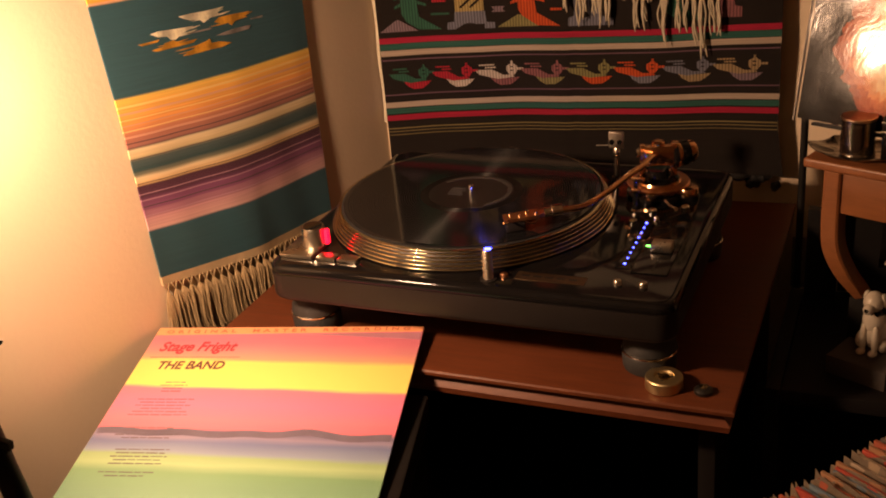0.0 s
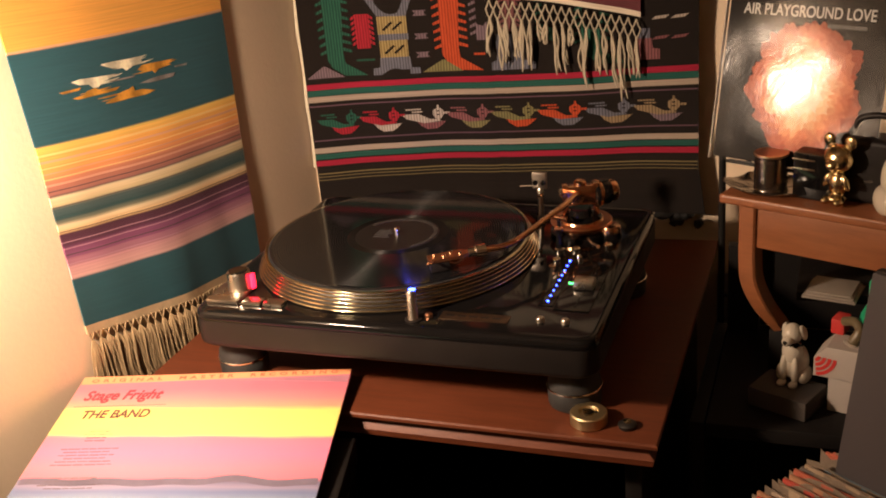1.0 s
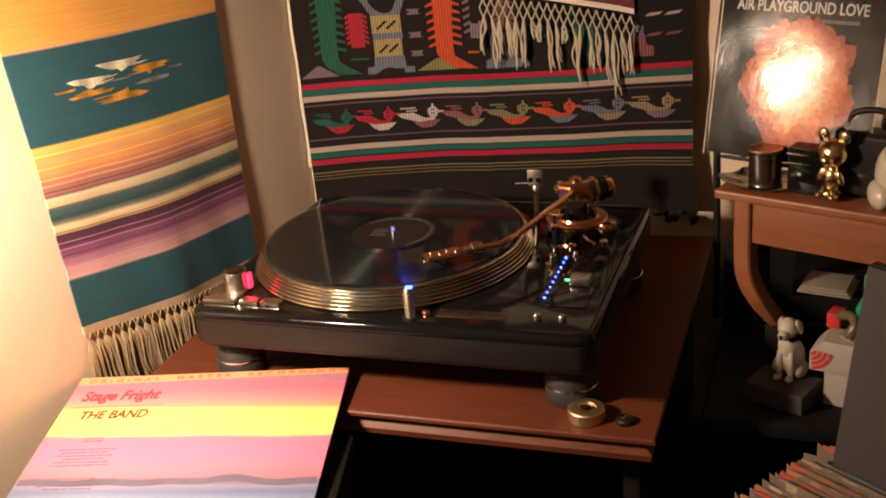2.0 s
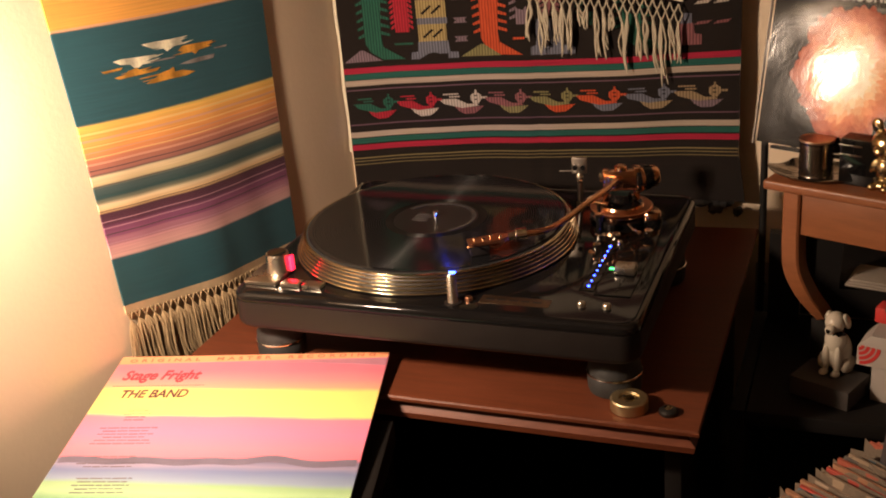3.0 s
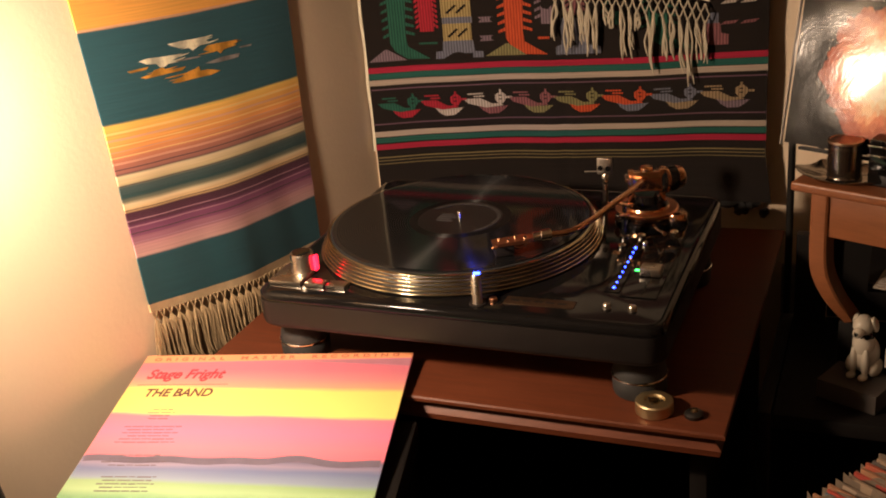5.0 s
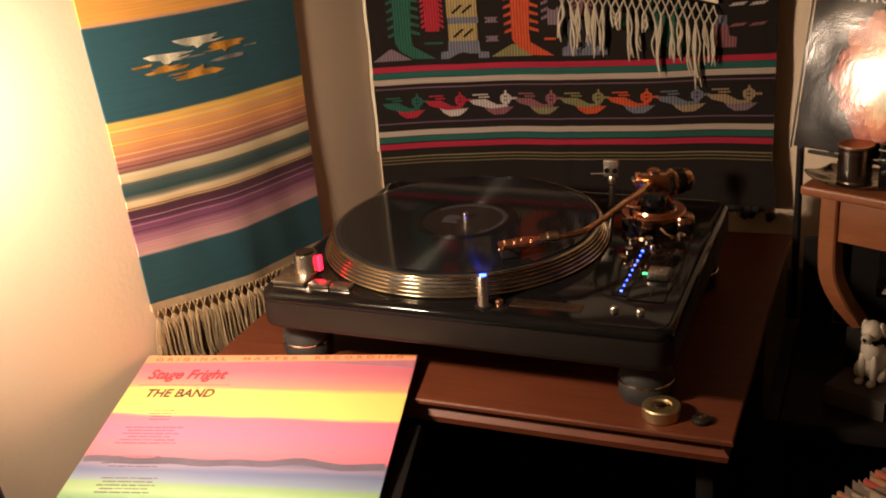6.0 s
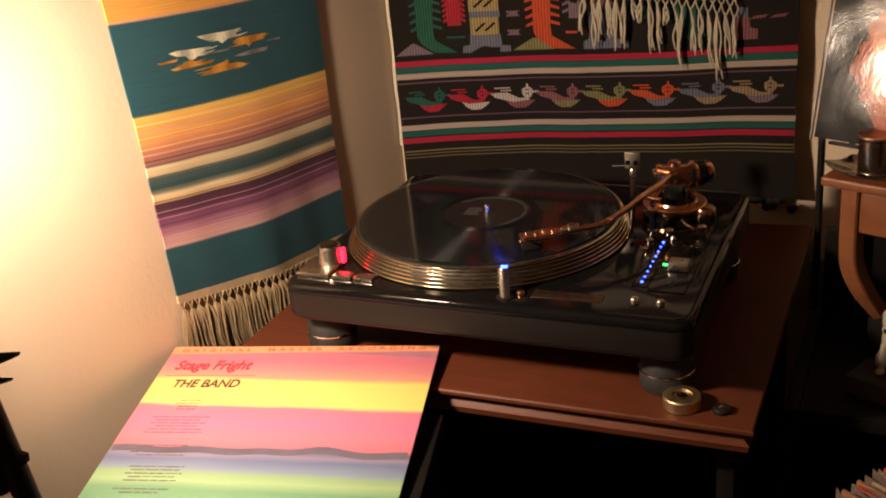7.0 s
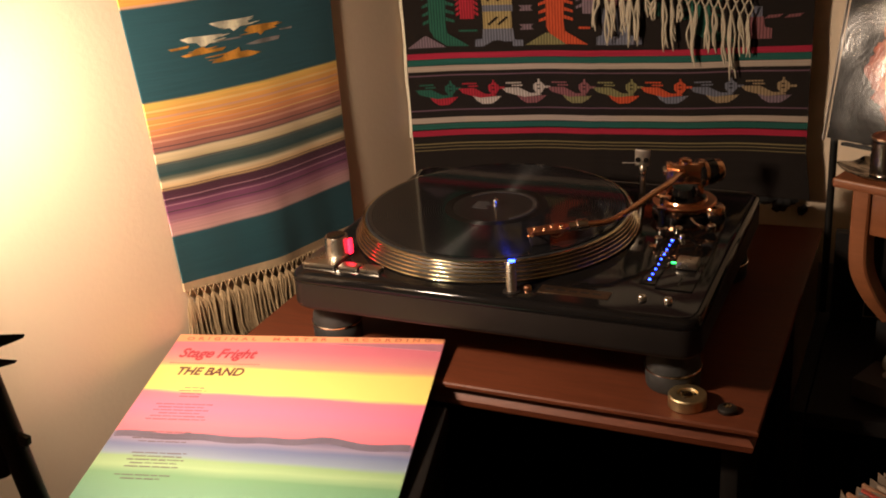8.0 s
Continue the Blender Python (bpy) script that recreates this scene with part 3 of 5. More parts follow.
def sunset(name, stops, bend):
    """Watercolour bands across a sleeve whose top edge lies at y = 0."""
    m = material(name, (0.5, 0.5, 0.5), 0.38, vary=0.05, scale=40, bump=0.0, coat=0.25)
    nt, bs = m.node_tree, m.node_tree.nodes["Principled BSDF"]
    co = nt.nodes.new("ShaderNodeTexCoord")
    sep = nt.nodes.new("ShaderNodeSeparateXYZ")
    nt.links.new(co.outputs["Object"], sep.inputs[0])
    mp = nt.nodes.new("ShaderNodeMapping")
    mp.inputs["Scale"].default_value = (9, 60, 1)
    nt.links.new(co.outputs["Object"], mp.inputs[0])
    n1 = nt.nodes.new("ShaderNodeTexNoise")
    n1.inputs["Scale"].default_value, n1.inputs["Detail"].default_value = 1.0, 4
    nt.links.new(mp.outputs[0], n1.inputs["Vector"])
    tilt = nt.nodes.new("ShaderNodeMath")
    tilt.operation = "MULTIPLY_ADD"
    tilt.inputs[1].default_value = bend / SIDE
    nt.links.new(sep.outputs[0], tilt.inputs[0])
    down = nt.nodes.new("ShaderNodeMath")
    down.operation = "MULTIPLY"
    down.inputs[1].default_value = -1 / SIDE
    nt.links.new(sep.outputs[1], down.inputs[0])
    nt.links.new(down.outputs[0], tilt.inputs[2])
    wob = nt.nodes.new("ShaderNodeMath")
    wob.operation = "MULTIPLY_ADD"
    wob.inputs[1].default_value = 0.035
    nt.links.new(n1.outputs[0], wob.inputs[0])
    nt.links.new(tilt.outputs[0], wob.inputs[2])
    ramp = nt.nodes.new("ShaderNodeValToRGB")
    els = ramp.color_ramp.elements
    for i in range(2, len(stops)):
        els.new(stops[i][0])
    for e, (pos, col) in zip(els, stops):
        e.position, e.color = pos, (*col, 1)
    nt.links.new(wob.outputs[0], ramp.inputs[0])
    nt.links.new(ramp.outputs[0], bs.inputs["Base Color"])
    return m


PINK, YELLOW, SALMON, MAUVE, LILAC, LIME, MINT = (0.72, 0.20, 0.28), (0.84, 0.70, 0.20), (0.74, 0.21, 0.28), (0.15, 0.14, 0.22), (0.15, 0.18, 0.32), (0.28, 0.43, 0.22), (0.18, 0.36, 0.20)
bands = [(0.0, PINK), (0.10, (0.72, 0.20, 0.27)), (0.15, (0.72, 0.26, 0.28)), (0.205, (0.78, 0.36, 0.24)), (0.225, YELLOW), (0.368, YELLOW), (0.385, (0.72, 0.20, 0.29)), (0.47, (0.72, 0.20, 0.34)), (0.55, SALMON),
         (0.600, (0.72, 0.18, 0.24)), (0.612, MAUVE), (0.64, (0.27, 0.23, 0.33)), (0.665, LILAC), (0.715, (0.24, 0.30, 0.40)), (0.738, LIME), (0.77, (0.36, 0.52, 0.28)), (0.81, MINT), (1.0, (0.22, 0.44, 0.34))]
body = part("card", box(0, SIDE, -SIDE, 0, 0, 0.0036, 0.0008), sunset("sunset_print", bands, -0.04), sleeve)
PEACH = material("peach_print", (0.82, 0.34, 0.17), 0.4, vary=0.05, scale=30, bump=0)
RED_INK = material("red_ink", (0.45, 0.05, 0.07), 0.5, vary=0.1)
DARK_INK = material("dark_ink", (0.14, 0.05, 0.05), 0.5, vary=0.1)
GREY_INK = material("grey_ink", (0.13, 0.10, 0.11), 0.5, vary=0.1)
WINE_INK = material("wine_ink", (0.45, 0.09, 0.12), 0.5, vary=0.1)
PLUM = material("plum_wash", (0.42, 0.18, 0.24), 0.45, vary=0.2, scale=60, bump=0)
strip = part("title_strip", prism([(0.0005, -0.0005), (SIDE - 0.0005, -0.0005), (SIDE - 0.0005, -0.0105), (0.16, -0.0125), (0.0005, -0.0155)], 0.0036, 0.0039), PEACH, sleeve, "peach printed strip", smooth=False)
words("strip_lettering", "ORIGINAL  MASTER  RECORDING", 0.0080, material("faint_ink", (0.5, 0.14, 0.08), 0.5), sleeve, pose(0.012, -0.0120, 0.0040, 0, 0, 0.9), spacing=1.78, bold=0.0002, wide=0.285)
part("plum_streak", prism([(0.17, -0.0145), (SIDE - 0.001, -0.0125), (SIDE - 0.001, -0.0265), (0.27, -0.0225), (0.22, -0.0180)], 0.0036, 0.00385), PLUM, sleeve, smooth=False)
hill = [(0.003, -0.190)] + [(0.003 + 0.3065 * i / 30, -0.1840 - 0.010 * i / 30 + 0.006 * math.exp(-((i - 21) / 2.4) ** 2) + 0.0016 * math.sin(i * 0.9)) for i in range(31)]
part("hill_line", prism([(x, y - 0.010) for x, y in hill[1:]] + hill[:0:-1], 0.0036, 0.0038), material("hill_wash", (0.14, 0.12, 0.17), 0.45, vary=0.25, scale=50, bump=0), sleeve, smooth=False)
words("title_lettering", "Stage Fright", 0.0250, RED_INK, sleeve, pose(0.0150, -0.0475, 0.0040), shear=0.25, bold=0.00045, wide=0.090)
words("artist_name", "THE BAND", 0.0205, DARK_INK, sleeve, pose(0.0245, -0.0822, 0.0040), shear=0.15, bold=0.0004, wide=0.076)
part("rule", box(0.010, 0.115, -0.0600, -0.0594, 0.0036, 0.0039), WINE_INK, sleeve)
random.seed(4)
for y0, lines, ink, cx, wide in ((-0.106, 4, WINE_INK, 0.057, 0.034), (-0.136, 6, WINE_INK, 0.057, 0.066), (-0.184, 4, GREY_INK, 0.058, 0.076), (-0.218, 5, GREY_INK, 0.062, 0.060), (-0.252, 2, GREY_INK, 0.058, 0.072)):
    for k in range(lines):
        w = wide * random.uniform(0.55, 1.0)
        x, end, y = cx - w / 2, cx + w / 2, y0 - 0.0053 * k
        while x < end - 0.003:
            step = min(random.uniform(0.006, 0.016), end - x)
            part("print_bar", box(x, x + step, y - random.uniform(0.0010, 0.0016), y, 0.0036, 0.0038), ink, sleeve)
            x += step + 0.0014

# ---- hanging cloths ----


def cloth(name, fn, u0, u1, v0, v1, nu, nv, vmap, mat, parent, thick=0.0016, label=""):
    """A cloth sheet of some thickness over fn(u, v), with its own coordinates for the weave."""
    bm = bmesh.new()
    uvl = bm.loops.layers.uv.new("UVMap")
    grid, back = [], []
    for j in range(nv + 1):
        v = v0 + (v1 - v0) * j / nv
        grid.append([bm.verts.new(fn(u0 + (u1 - u0) * i / nu, v, 0.0)) for i in range(nu + 1)])
        back.append([bm.verts.new(fn(u0 + (u1 - u0) * i / nu, v, -thick)) for i in range(nu + 1)])

    def face(idx, src):
        f = bm.faces.new([src[j][i] for i, j in idx])
        for lp, (i, j) in zip(f.loops, idx):
            lp[uvl].uv = (u0 + (u1 - u0) * i / nu, vmap(v0 + (v1 - v0) * j / nv))
    for j in range(nv):
        for i in range(nu):
            face([(i, j), (i + 1, j), (i + 1, j + 1), (i, j + 1)], grid)
            face([(i, j + 1), (i + 1, j + 1), (i + 1, j), (i, j)], back)
    rim = [(i, 0) for i in range(nu)] + [(nu, j) for j in range(nv)] + [(i, nv) for i in range(nu, 0, -1)] + [(0, j) for j in range(nv, 0, -1)]
    for a, b in zip(rim, rim[1:] + rim[:1]):
        f = bm.faces.new([grid[a[1]][a[0]], back[a[1]][a[0]], back[b[1]][b[0]], grid[b[1]][b[0]]])
        for lp, (i, j) in zip(f.loops, (a, a, b, b)):
            lp[uvl].uv = (u0 + (u1 - u0) * i / nu, vmap(v0 + (v1 - v0) * j / nv))
    return part(name, bm, mat, parent, label)


def motif(name, fn, shapes, mats, parent, lift=0.0008, label=""):
    """Woven figures: outlines in the cloth's (u, v), each with its yarn, raised a little above the cloth."""
    bm = bmesh.new()
    for outline, k in shapes:
        top = [bm.verts.new(fn(u, v, lift)) for u, v in outline]
        low = [bm.verts.new(fn(u, v, -0.0006)) for u, v in outline]
        n = len(top)
        bm.faces.new(top).material_index = k
        for i in range(n):
            bm.faces.new((top[i], low[i], low[(i + 1) % n], top[(i + 1) % n])).material_index = k
    return part(name, bm, mats, parent, label, smooth=False)


def yarn(name, base):
    """Wool whose warp ribs run upright."""
    m = material(name, base, 0.95, vary=0.28, scale=70, bump=0.5, fine=500, spec=0.15, stretch=(5.0, 5.0, 0.7))
    nt, bs = m.node_tree, m.node_tree.nodes["Principled BSDF"]
    co, wv, rg, mul = (nt.nodes.new("ShaderNode" + k) for k in ("TexCoord", "TexWave", "MapRange", "VectorMath"))
    wv.inputs["Scale"].default_value, wv.inputs["Distortion"].default_value, wv.inputs["Detail Scale"].default_value = 75, 1.2, 2.0
    nt.links.new(co.outputs["Object"], wv.inputs["Vector"])
    nt.links.new(wv.outputs["Fac"], rg.inputs[0])
    rg.inputs[3].default_value, rg.inputs[4].default_value = 0.55, 1.15
    mul.operation = "MULTIPLY"
    old = bs.inputs["Base Color"].links[0].from_socket
    nt.links.new(old, mul.inputs[0])
    nt.links.new(rg.outputs[0], mul.inputs[1])
    nt.links.new(mul.outputs[0], bs.inputs["Base Color"])
    return m


# serape on the left wall
def serape_at(u, v, lift):
    yl = -0.206 + (0.011 if v > 0 else 0.016) * v
    yr = 0.143 - 0.002 * v
    y = yl + (yr - yl) * u
    z = (0.289 - 0.215 * v) * (1 - u) + (0.251 - 0.232 * v) * u - 0.006 * math.sin(math.pi * u) * (0.6 + 0.4 * v)
    drop = min(1.0, max(0.0, v + 0.35))
    a = u - 0.535 + 0.03 * v
    ridge = math.exp(-(a / 0.30) ** 2) if a < 0 else 0.12 + 0.88 * math.exp(-(a / 0.17) ** 1.5)
    off = 0.0045 + 0.010 * drop * ridge + 0.0009 * math.sin(9.0 * u + 2.0 * v) + 0.0006 * math.sin(23 * u - 3 * v) * drop + 0.002 * drop * max(0.0, v) * u ** 4
    p = CORNER + LEFT_DIR * ((y - CORNER.y) / LEFT_DIR.y) + LEFT_IN * (off + lift)
    return Vector((p.x, p.y, z))


TEAL, AMBER, CREAM = (0.015, 0.085, 0.112), (0.90, 0.46, 0.10), (0.80, 0.66, 0.42)
serape_v = lambda v: (v + 0.5) / 1.5
SER = [(-0.5, (0.88, 0.42, 0.08)), (-0.485, (0.9, 0.429, 0.078)), (-0.472, TEAL), (-0.004, TEAL), (0.004, (0.9, 0.585, 0.13)), (0.05, AMBER), (0.14, (0.858, 0.351, 0.104)), (0.17, (0.676, 0.26, 0.13)),
       (0.205, (0.468, 0.169, 0.117)), (0.255, (0.351, 0.143, 0.117)), (0.263, (0.078, 0.065, 0.065)), (0.270, CREAM), (0.312, (0.65, 0.52, 0.286)), (0.330, (0.065, 0.104, 0.104)), (0.385, (0.0195, 0.065, 0.0715)), (0.41, (0.208, 0.208, 0.143)),
       (0.425, CREAM), (0.462, (0.715, 0.468, 0.208)), (0.472, (0.0715, 0.0182, 0.039)), (0.535, (0.091, 0.0234, 0.0585)), (0.550, (0.208, 0.0585, 0.143)), (0.60, (0.247, 0.078, 0.169)), (0.61, (0.377, 0.156, 0.234)), (0.645, (0.403, 0.182, 0.247)),
       (0.655, (0.585, 0.312, 0.338)), (0.72, (0.65, 0.39, 0.377)), (0.728, TEAL), (1.0, TEAL)]
PALE, ROSE, UMBER, LILA = (0.95, 0.66, 0.26), (0.74, 0.38, 0.26), (0.05, 0.04, 0.045), (0.50, 0.27, 0.34)
SER_LINES = [(serape_v(v), w / 1.5, c) for v, w, c in ((-0.49, 0.010, ROSE), (0.036, 0.009, PALE), (0.072, 0.009, ROSE), (0.104, 0.008, PALE), (0.136, 0.008, ROSE), (0.166, 0.007, PALE), (0.196, 0.008, ROSE), (0.232, 0.005, UMBER),
                                                       (0.320, 0.006, UMBER), (0.452, 0.005, UMBER), (0.508, 0.007, LILA), (0.546, 0.006, LILA), (0.580, 0.006, UMBER), (0.636, 0.006, LILA))]
serape = thing("serape", "striped woollen serape with teal and orange bands hanging on the wall", "blanket")
cloth("woven_cloth", serape_at, 0, 1, -2.2, 1.0, 56, 120, serape_v, woven("serape_weave", [(serape_v(v), c) for v, c in SER], step=False, threads=(500, 900), streak=0.15, wobble=0.004, lines=SER_LINES), serape)
cloth("hem", lambda u, v, l: serape_at(u, v, l), 0, 1, 1.0, 1.05, 40, 3, lambda v: 0.5, material("hem_wool", (0.56, 0.43, 0.26), 0.95, vary=0.25, scale=90, bump=0.3), serape, thick=0.0030, label="undyed wool hem")
WHITE_YARN, AMBER_YARN, GREY_YARN = yarn("white_yarn", (0.85, 0.76, 0.58)), yarn("amber_yarn", (0.62, 0.30, 0.05)), yarn("grey_yarn", (0.25, 0.23, 0.22))



random.seed(5)
for yn, outline in (
        (WHITE_YARN, ((0.346, -0.350), (0.411, -0.352), (0.477, -0.348), (0.570, -0.348), (0.528, -0.334), (0.541, -0.320), (0.500, -0.313), (0.474, -0.300), (0.457, -0.292), (0.439, -0.313), (0.396, -0.318), (0.367, -0.335))),
        (AMBER_YARN, ((0.509, -0.281), (0.536, -0.300), (0.601, -0.299), (0.695, -0.293), (0.655, -0.280), (0.679, -0.268), (0.610, -0.261), (0.590, -0.245), (0.577, -0.261), (0.530, -0.270))),
        (GREY_YARN, ((0.502, -0.212), (0.544, -0.218), (0.603, -0.224), (0.688, -0.220), (0.676, -0.202), (0.582, -0.201), (0.541, -0.204))),
        (GREY_YARN, ((0.694, -0.254), (0.760, -0.253), (0.754, -0.244), (0.696, -0.247))),
        (WHITE_YARN, ((0.205, -0.293), (0.243, -0.299), (0.325, -0.293), (0.404, -0.288), (0.378, -0.274), (0.347, -0.266), (0.380, -0.251), (0.329, -0.253), (0.309, -0.241), (0.291, -0.243), (0.276, -0.265), (0.236, -0.271))),
        (AMBER_YARN, ((0.148, -0.254), (0.198, -0.256), (0.239, -0.258), (0.229, -0.247), (0.161, -0.243))),
        (AMBER_YARN, ((0.195, -0.211), (0.250, -0.220), (0.261, -0.234), (0.298, -0.2405), (0.321, -0.220), (0.407, -0.220), (0.384, -0.205), (0.303, -0.204), (0.217, -0.201))),
        (AMBER_YARN, ((0.326, -0.151), (0.385, -0.175), (0.411, -0.190), (0.451, -0.196), (0.469, -0.204), (0.471, -0.180), (0.511, -0.179), (0.573, -0.157), (0.521, -0.147), (0.441, -0.149), (0.355, -0.146))),
        (GREY_YARN, ((0.367, -0.260), (0.488, -0.257), (0.487, -0.250), (0.366, -0.253)))):
    lo, hi = min(a for a, b in outline), max(a for a, b in outline)
    top, low = min(b for a, b in outline), max(b for a, b in outline)
    motif("woven_motif", serape_at, [(outline, 0)], yn, serape)
    for k in range(2 if low - top > 0.03 else 0):
        mid, v, w = lo + (hi - lo) * random.uniform(0.2, 0.8), top + (low - top) * (0.3 + 0.3 * k), random.uniform(0.3, 0.45) * (hi - lo)
        motif("woven_weft", serape_at, [([(mid - w, v + 0.004), (mid - w * 0.4, v), (mid + w * 0.5, v - 0.001), (mid + w, v - 0.003), (mid + w * 0.5, v + 0.006), (mid - w * 0.5, v + 0.007)], 0)], yn, serape, lift=0.0010)
random.seed(11)
for i in range(27):
    u = 0.012 + 0.976 * i / 26
    bm = bmesh.new()
    top_a, top_b = serape_at(max(0.0, u - 0.012), 1.045, 0.001), serape_at(min(1.0, u + 0.012), 1.045, 0.001)
    knot = (top_a + top_b) / 2 + Vector((0, random.uniform(-0.001, 0.001), -0.0075 - random.uniform(0, 0.003)))
    tube([top_a, knot], 0.0010, 6, bm)
    tube([top_b, knot], 0.0010, 6, bm)
    length = (0.074 - 0.026 * u) * random.uniform(0.85, 1.1)
    for k in range(26):
        sw = Vector((random.uniform(0.0, 0.008), random.uniform(-0.011, 0.011), 0))
        tube(smooth_line([knot, knot + sw * 0.75 + Vector((0, random.uniform(-0.003, 0.003), -length * 0.22)), knot + sw * 0.9 + Vector((0, random.uniform(-0.004, 0.004), -length * 0.7)), knot + sw + Vector((0.001, 0.004, -length * random.uniform(0.9, 1.1)))], 3), [0.0009] * 9 + [0.0004], 5, bm)
    part("tassel", bm, FRINGE, serape)

# woven hanging on the back wall
def hanging_at(u, s, lift):
    d = 0.008 + 0.549 * u + 0.012 * max(0.0, s - 1.4) * max(0.0, u - 0.5) * 2
    z = (0.216 - 0.101 * s) * (1 - u) + (0.231 - 0.089 * s) * u + 0.0028 * math.sin(math.pi * u) + 0.0016 * math.sin(7.0 * u + 0.4)
    far = max(0.0, u) ** 2
    d, z = d + 0.003 * far, z + 0.006 * far + max(0.0, u) ** 3 * (0.0026 - 0.0089 * max(s, -0.3))
    off = 0.0085 + 0.021 * far + 0.0016 * math.sin(11 * u + 0.7 * s) + 0.0012 * math.sin(26 * u + 1.3) - 0.002 * math.exp(-((u - 0.52) / 0.012) ** 2) + 0.0015 * math.sin(5 * s) * u
    p = CORNER + BACK_DIR * d + BACK_IN * (off + lift)
    return Vector((p.x, p.y, z))


hang_v = lambda s: (s + 0.12) / 1.62
BLK, REDY, GRN, CRM, MAU, OLV = (0.0105, 0.0073, 0.0060), (0.27, 0.014, 0.035), (0.014, 0.072, 0.058), (0.31, 0.25, 0.20), (0.10, 0.055, 0.075), (0.15, 0.12, 0.055)
HANG = [(-0.12, BLK), (-0.022, REDY), (0.060, BLK), (0.068, GRN), (0.153, BLK), (0.164, CRM), (0.246, BLK), (0.294, MAU), (0.312, BLK), (0.815, MAU), (0.833, BLK), (0.936, CRM), (1.016, BLK), (1.028, GRN), (1.110, BLK), (1.132, REDY), (1.213, BLK),
        (1.325, OLV), (1.342, BLK), (1.374, OLV), (1.391, BLK), (1.425, OLV), (1.442, BLK)]
hanging = thing("woven_hanging", "black woven wall hanging with stripes and rows of birds", "wall hanging")
cloth("woven_cloth", hanging_at, -0.004, 1.012, -7.0, 2.12, 80, 90, hang_v, woven("hanging_weave", [(hang_v(s), c) for s, c in HANG], threads=(900, 700), streak=0.3, wobble=0.002), hanging)
cloth("selvage", lambda u, s, l: hanging_at(u, s, l + 0.0022 * math.sin(6 * s)), -0.012, -0.004, -7.0, 1.22, 2, 60, lambda v: 0.5, COTTON, hanging, label="pale selvage edge")
YARNS = [yarn("yarn", c) for c in ((0.02, 0.085, 0.058), (0.30, 0.02, 0.032), (0.40, 0.35, 0.30), (0.19, 0.075, 0.08), (0.17, 0.155, 0.07), (0.42, 0.065, 0.025), (0.12, 0.125, 0.16), (0.25, 0.18, 0.105), (0.16, 0.115, 0.14), (0.29, 0.22, 0.095))]
G, R, W, M, O, X, B, T, L, Y = range(10)


def rect(u0, u1, s0, s1, k):
    return ([(u0, s0), (u1, s0), (u1, s1), (u0, s1)], k)


duck_colours = ((G, R, G), (R, W, R), (W, M, W), (M, O, M), (O, X, O), (X, B, X), (B, T, B), (T, L, T))
for i, (wing, belly, head) in enumerate(duck_colours):
    u = 0.015 + 0.1200 * i
    shapes = [([(u, 0.44), (u + 0.045, 0.44), (u + 0.075, 0.53), (u + 0.098, 0.53), (u + 0.105, 0.56), (u + 0.060, 0.585), (u + 0.040, 0.555), (u + 0.012, 0.51)], wing),
              ([(u + 0.040, 0.555), (u + 0.060, 0.585), (u + 0.118, 0.565), (u + 0.106, 0.625), (u + 0.092, 0.675), (u + 0.066, 0.68), (u + 0.050, 0.625)], belly),
              rect(u + 0.012, u + 0.052, 0.360, 0.380, wing), rect(u + 0.028, u + 0.056, 0.400, 0.420, wing),
              ([(u + 0.084, 0.40), (u + 0.096, 0.36), (u + 0.102, 0.36), (u + 0.112, 0.40), (u + 0.112, 0.47), (u + 0.104, 0.53), (u + 0.092, 0.53), (u + 0.084, 0.47)], head),
              rect(u + 0.112, u + 0.128, 0.425, 0.455, head), rect(u + 0.096, u + 0.101, 0.32, 0.36, head)]
    motif("woven_bird", hanging_at, [([(a, b + 0.072) for a, b in o], k) for o, k in shapes], YARNS, hanging)
    eye = [([(u + 0.094, 0.40), (u + 0.102, 0.40), (u + 0.102, 0.415), (u + 0.094, 0.415)], 0), ([(u + 0.094, 0.455), (u + 0.102, 0.455), (u + 0.102, 0.47), (u + 0.094, 0.47)], 0)]
    motif("bird_mark", hanging_at, [([(a, b + 0.072) for a, b in o], k) for o, k in eye], yarn("black_yarn", BLK), hanging, lift=0.0013)


def teeth(u, s0, s1, n, side, w, k):
    out = []
    for i in range(n):
        s = s0 + (s1 - s0) * i / n
        out.append(([(u, s), (u + side * w, s + 0.05), (u + side * w, s + 0.085), (u, s + 0.05)], k))
    return out


def column(u, k):
    """A leaning bird-like column with toothed sides and a long pointed foot."""
    body = [([(u, -2.2), (u + 0.055, -2.2), (u + 0.052, -1.1), (u + 0.044, -0.45), (u + 0.048, -0.30), (u + 0.107, -0.11), (u + 0.045, -0.12), (u + 0.012, -0.24), (u, -0.36), (u, -1.1)], k)]
    return body + teeth(u + 0.002, -2.15, -0.40, 15, -1, 0.020, k) + teeth(u + 0.044, -2.15, -0.42, 15, 1, 0.026, k)


def block(u0, u1, s0, s1, k, n, w=0.013):
    """A woven oblong with combed sides."""
    return [rect(u0, u1, s0, s1, k)] + teeth(u0 + 0.001, s0, s1 - 0.05, n, -1, w, k) + teeth(u1 - 0.001, s0, s1 - 0.05, n, 1, w, k)


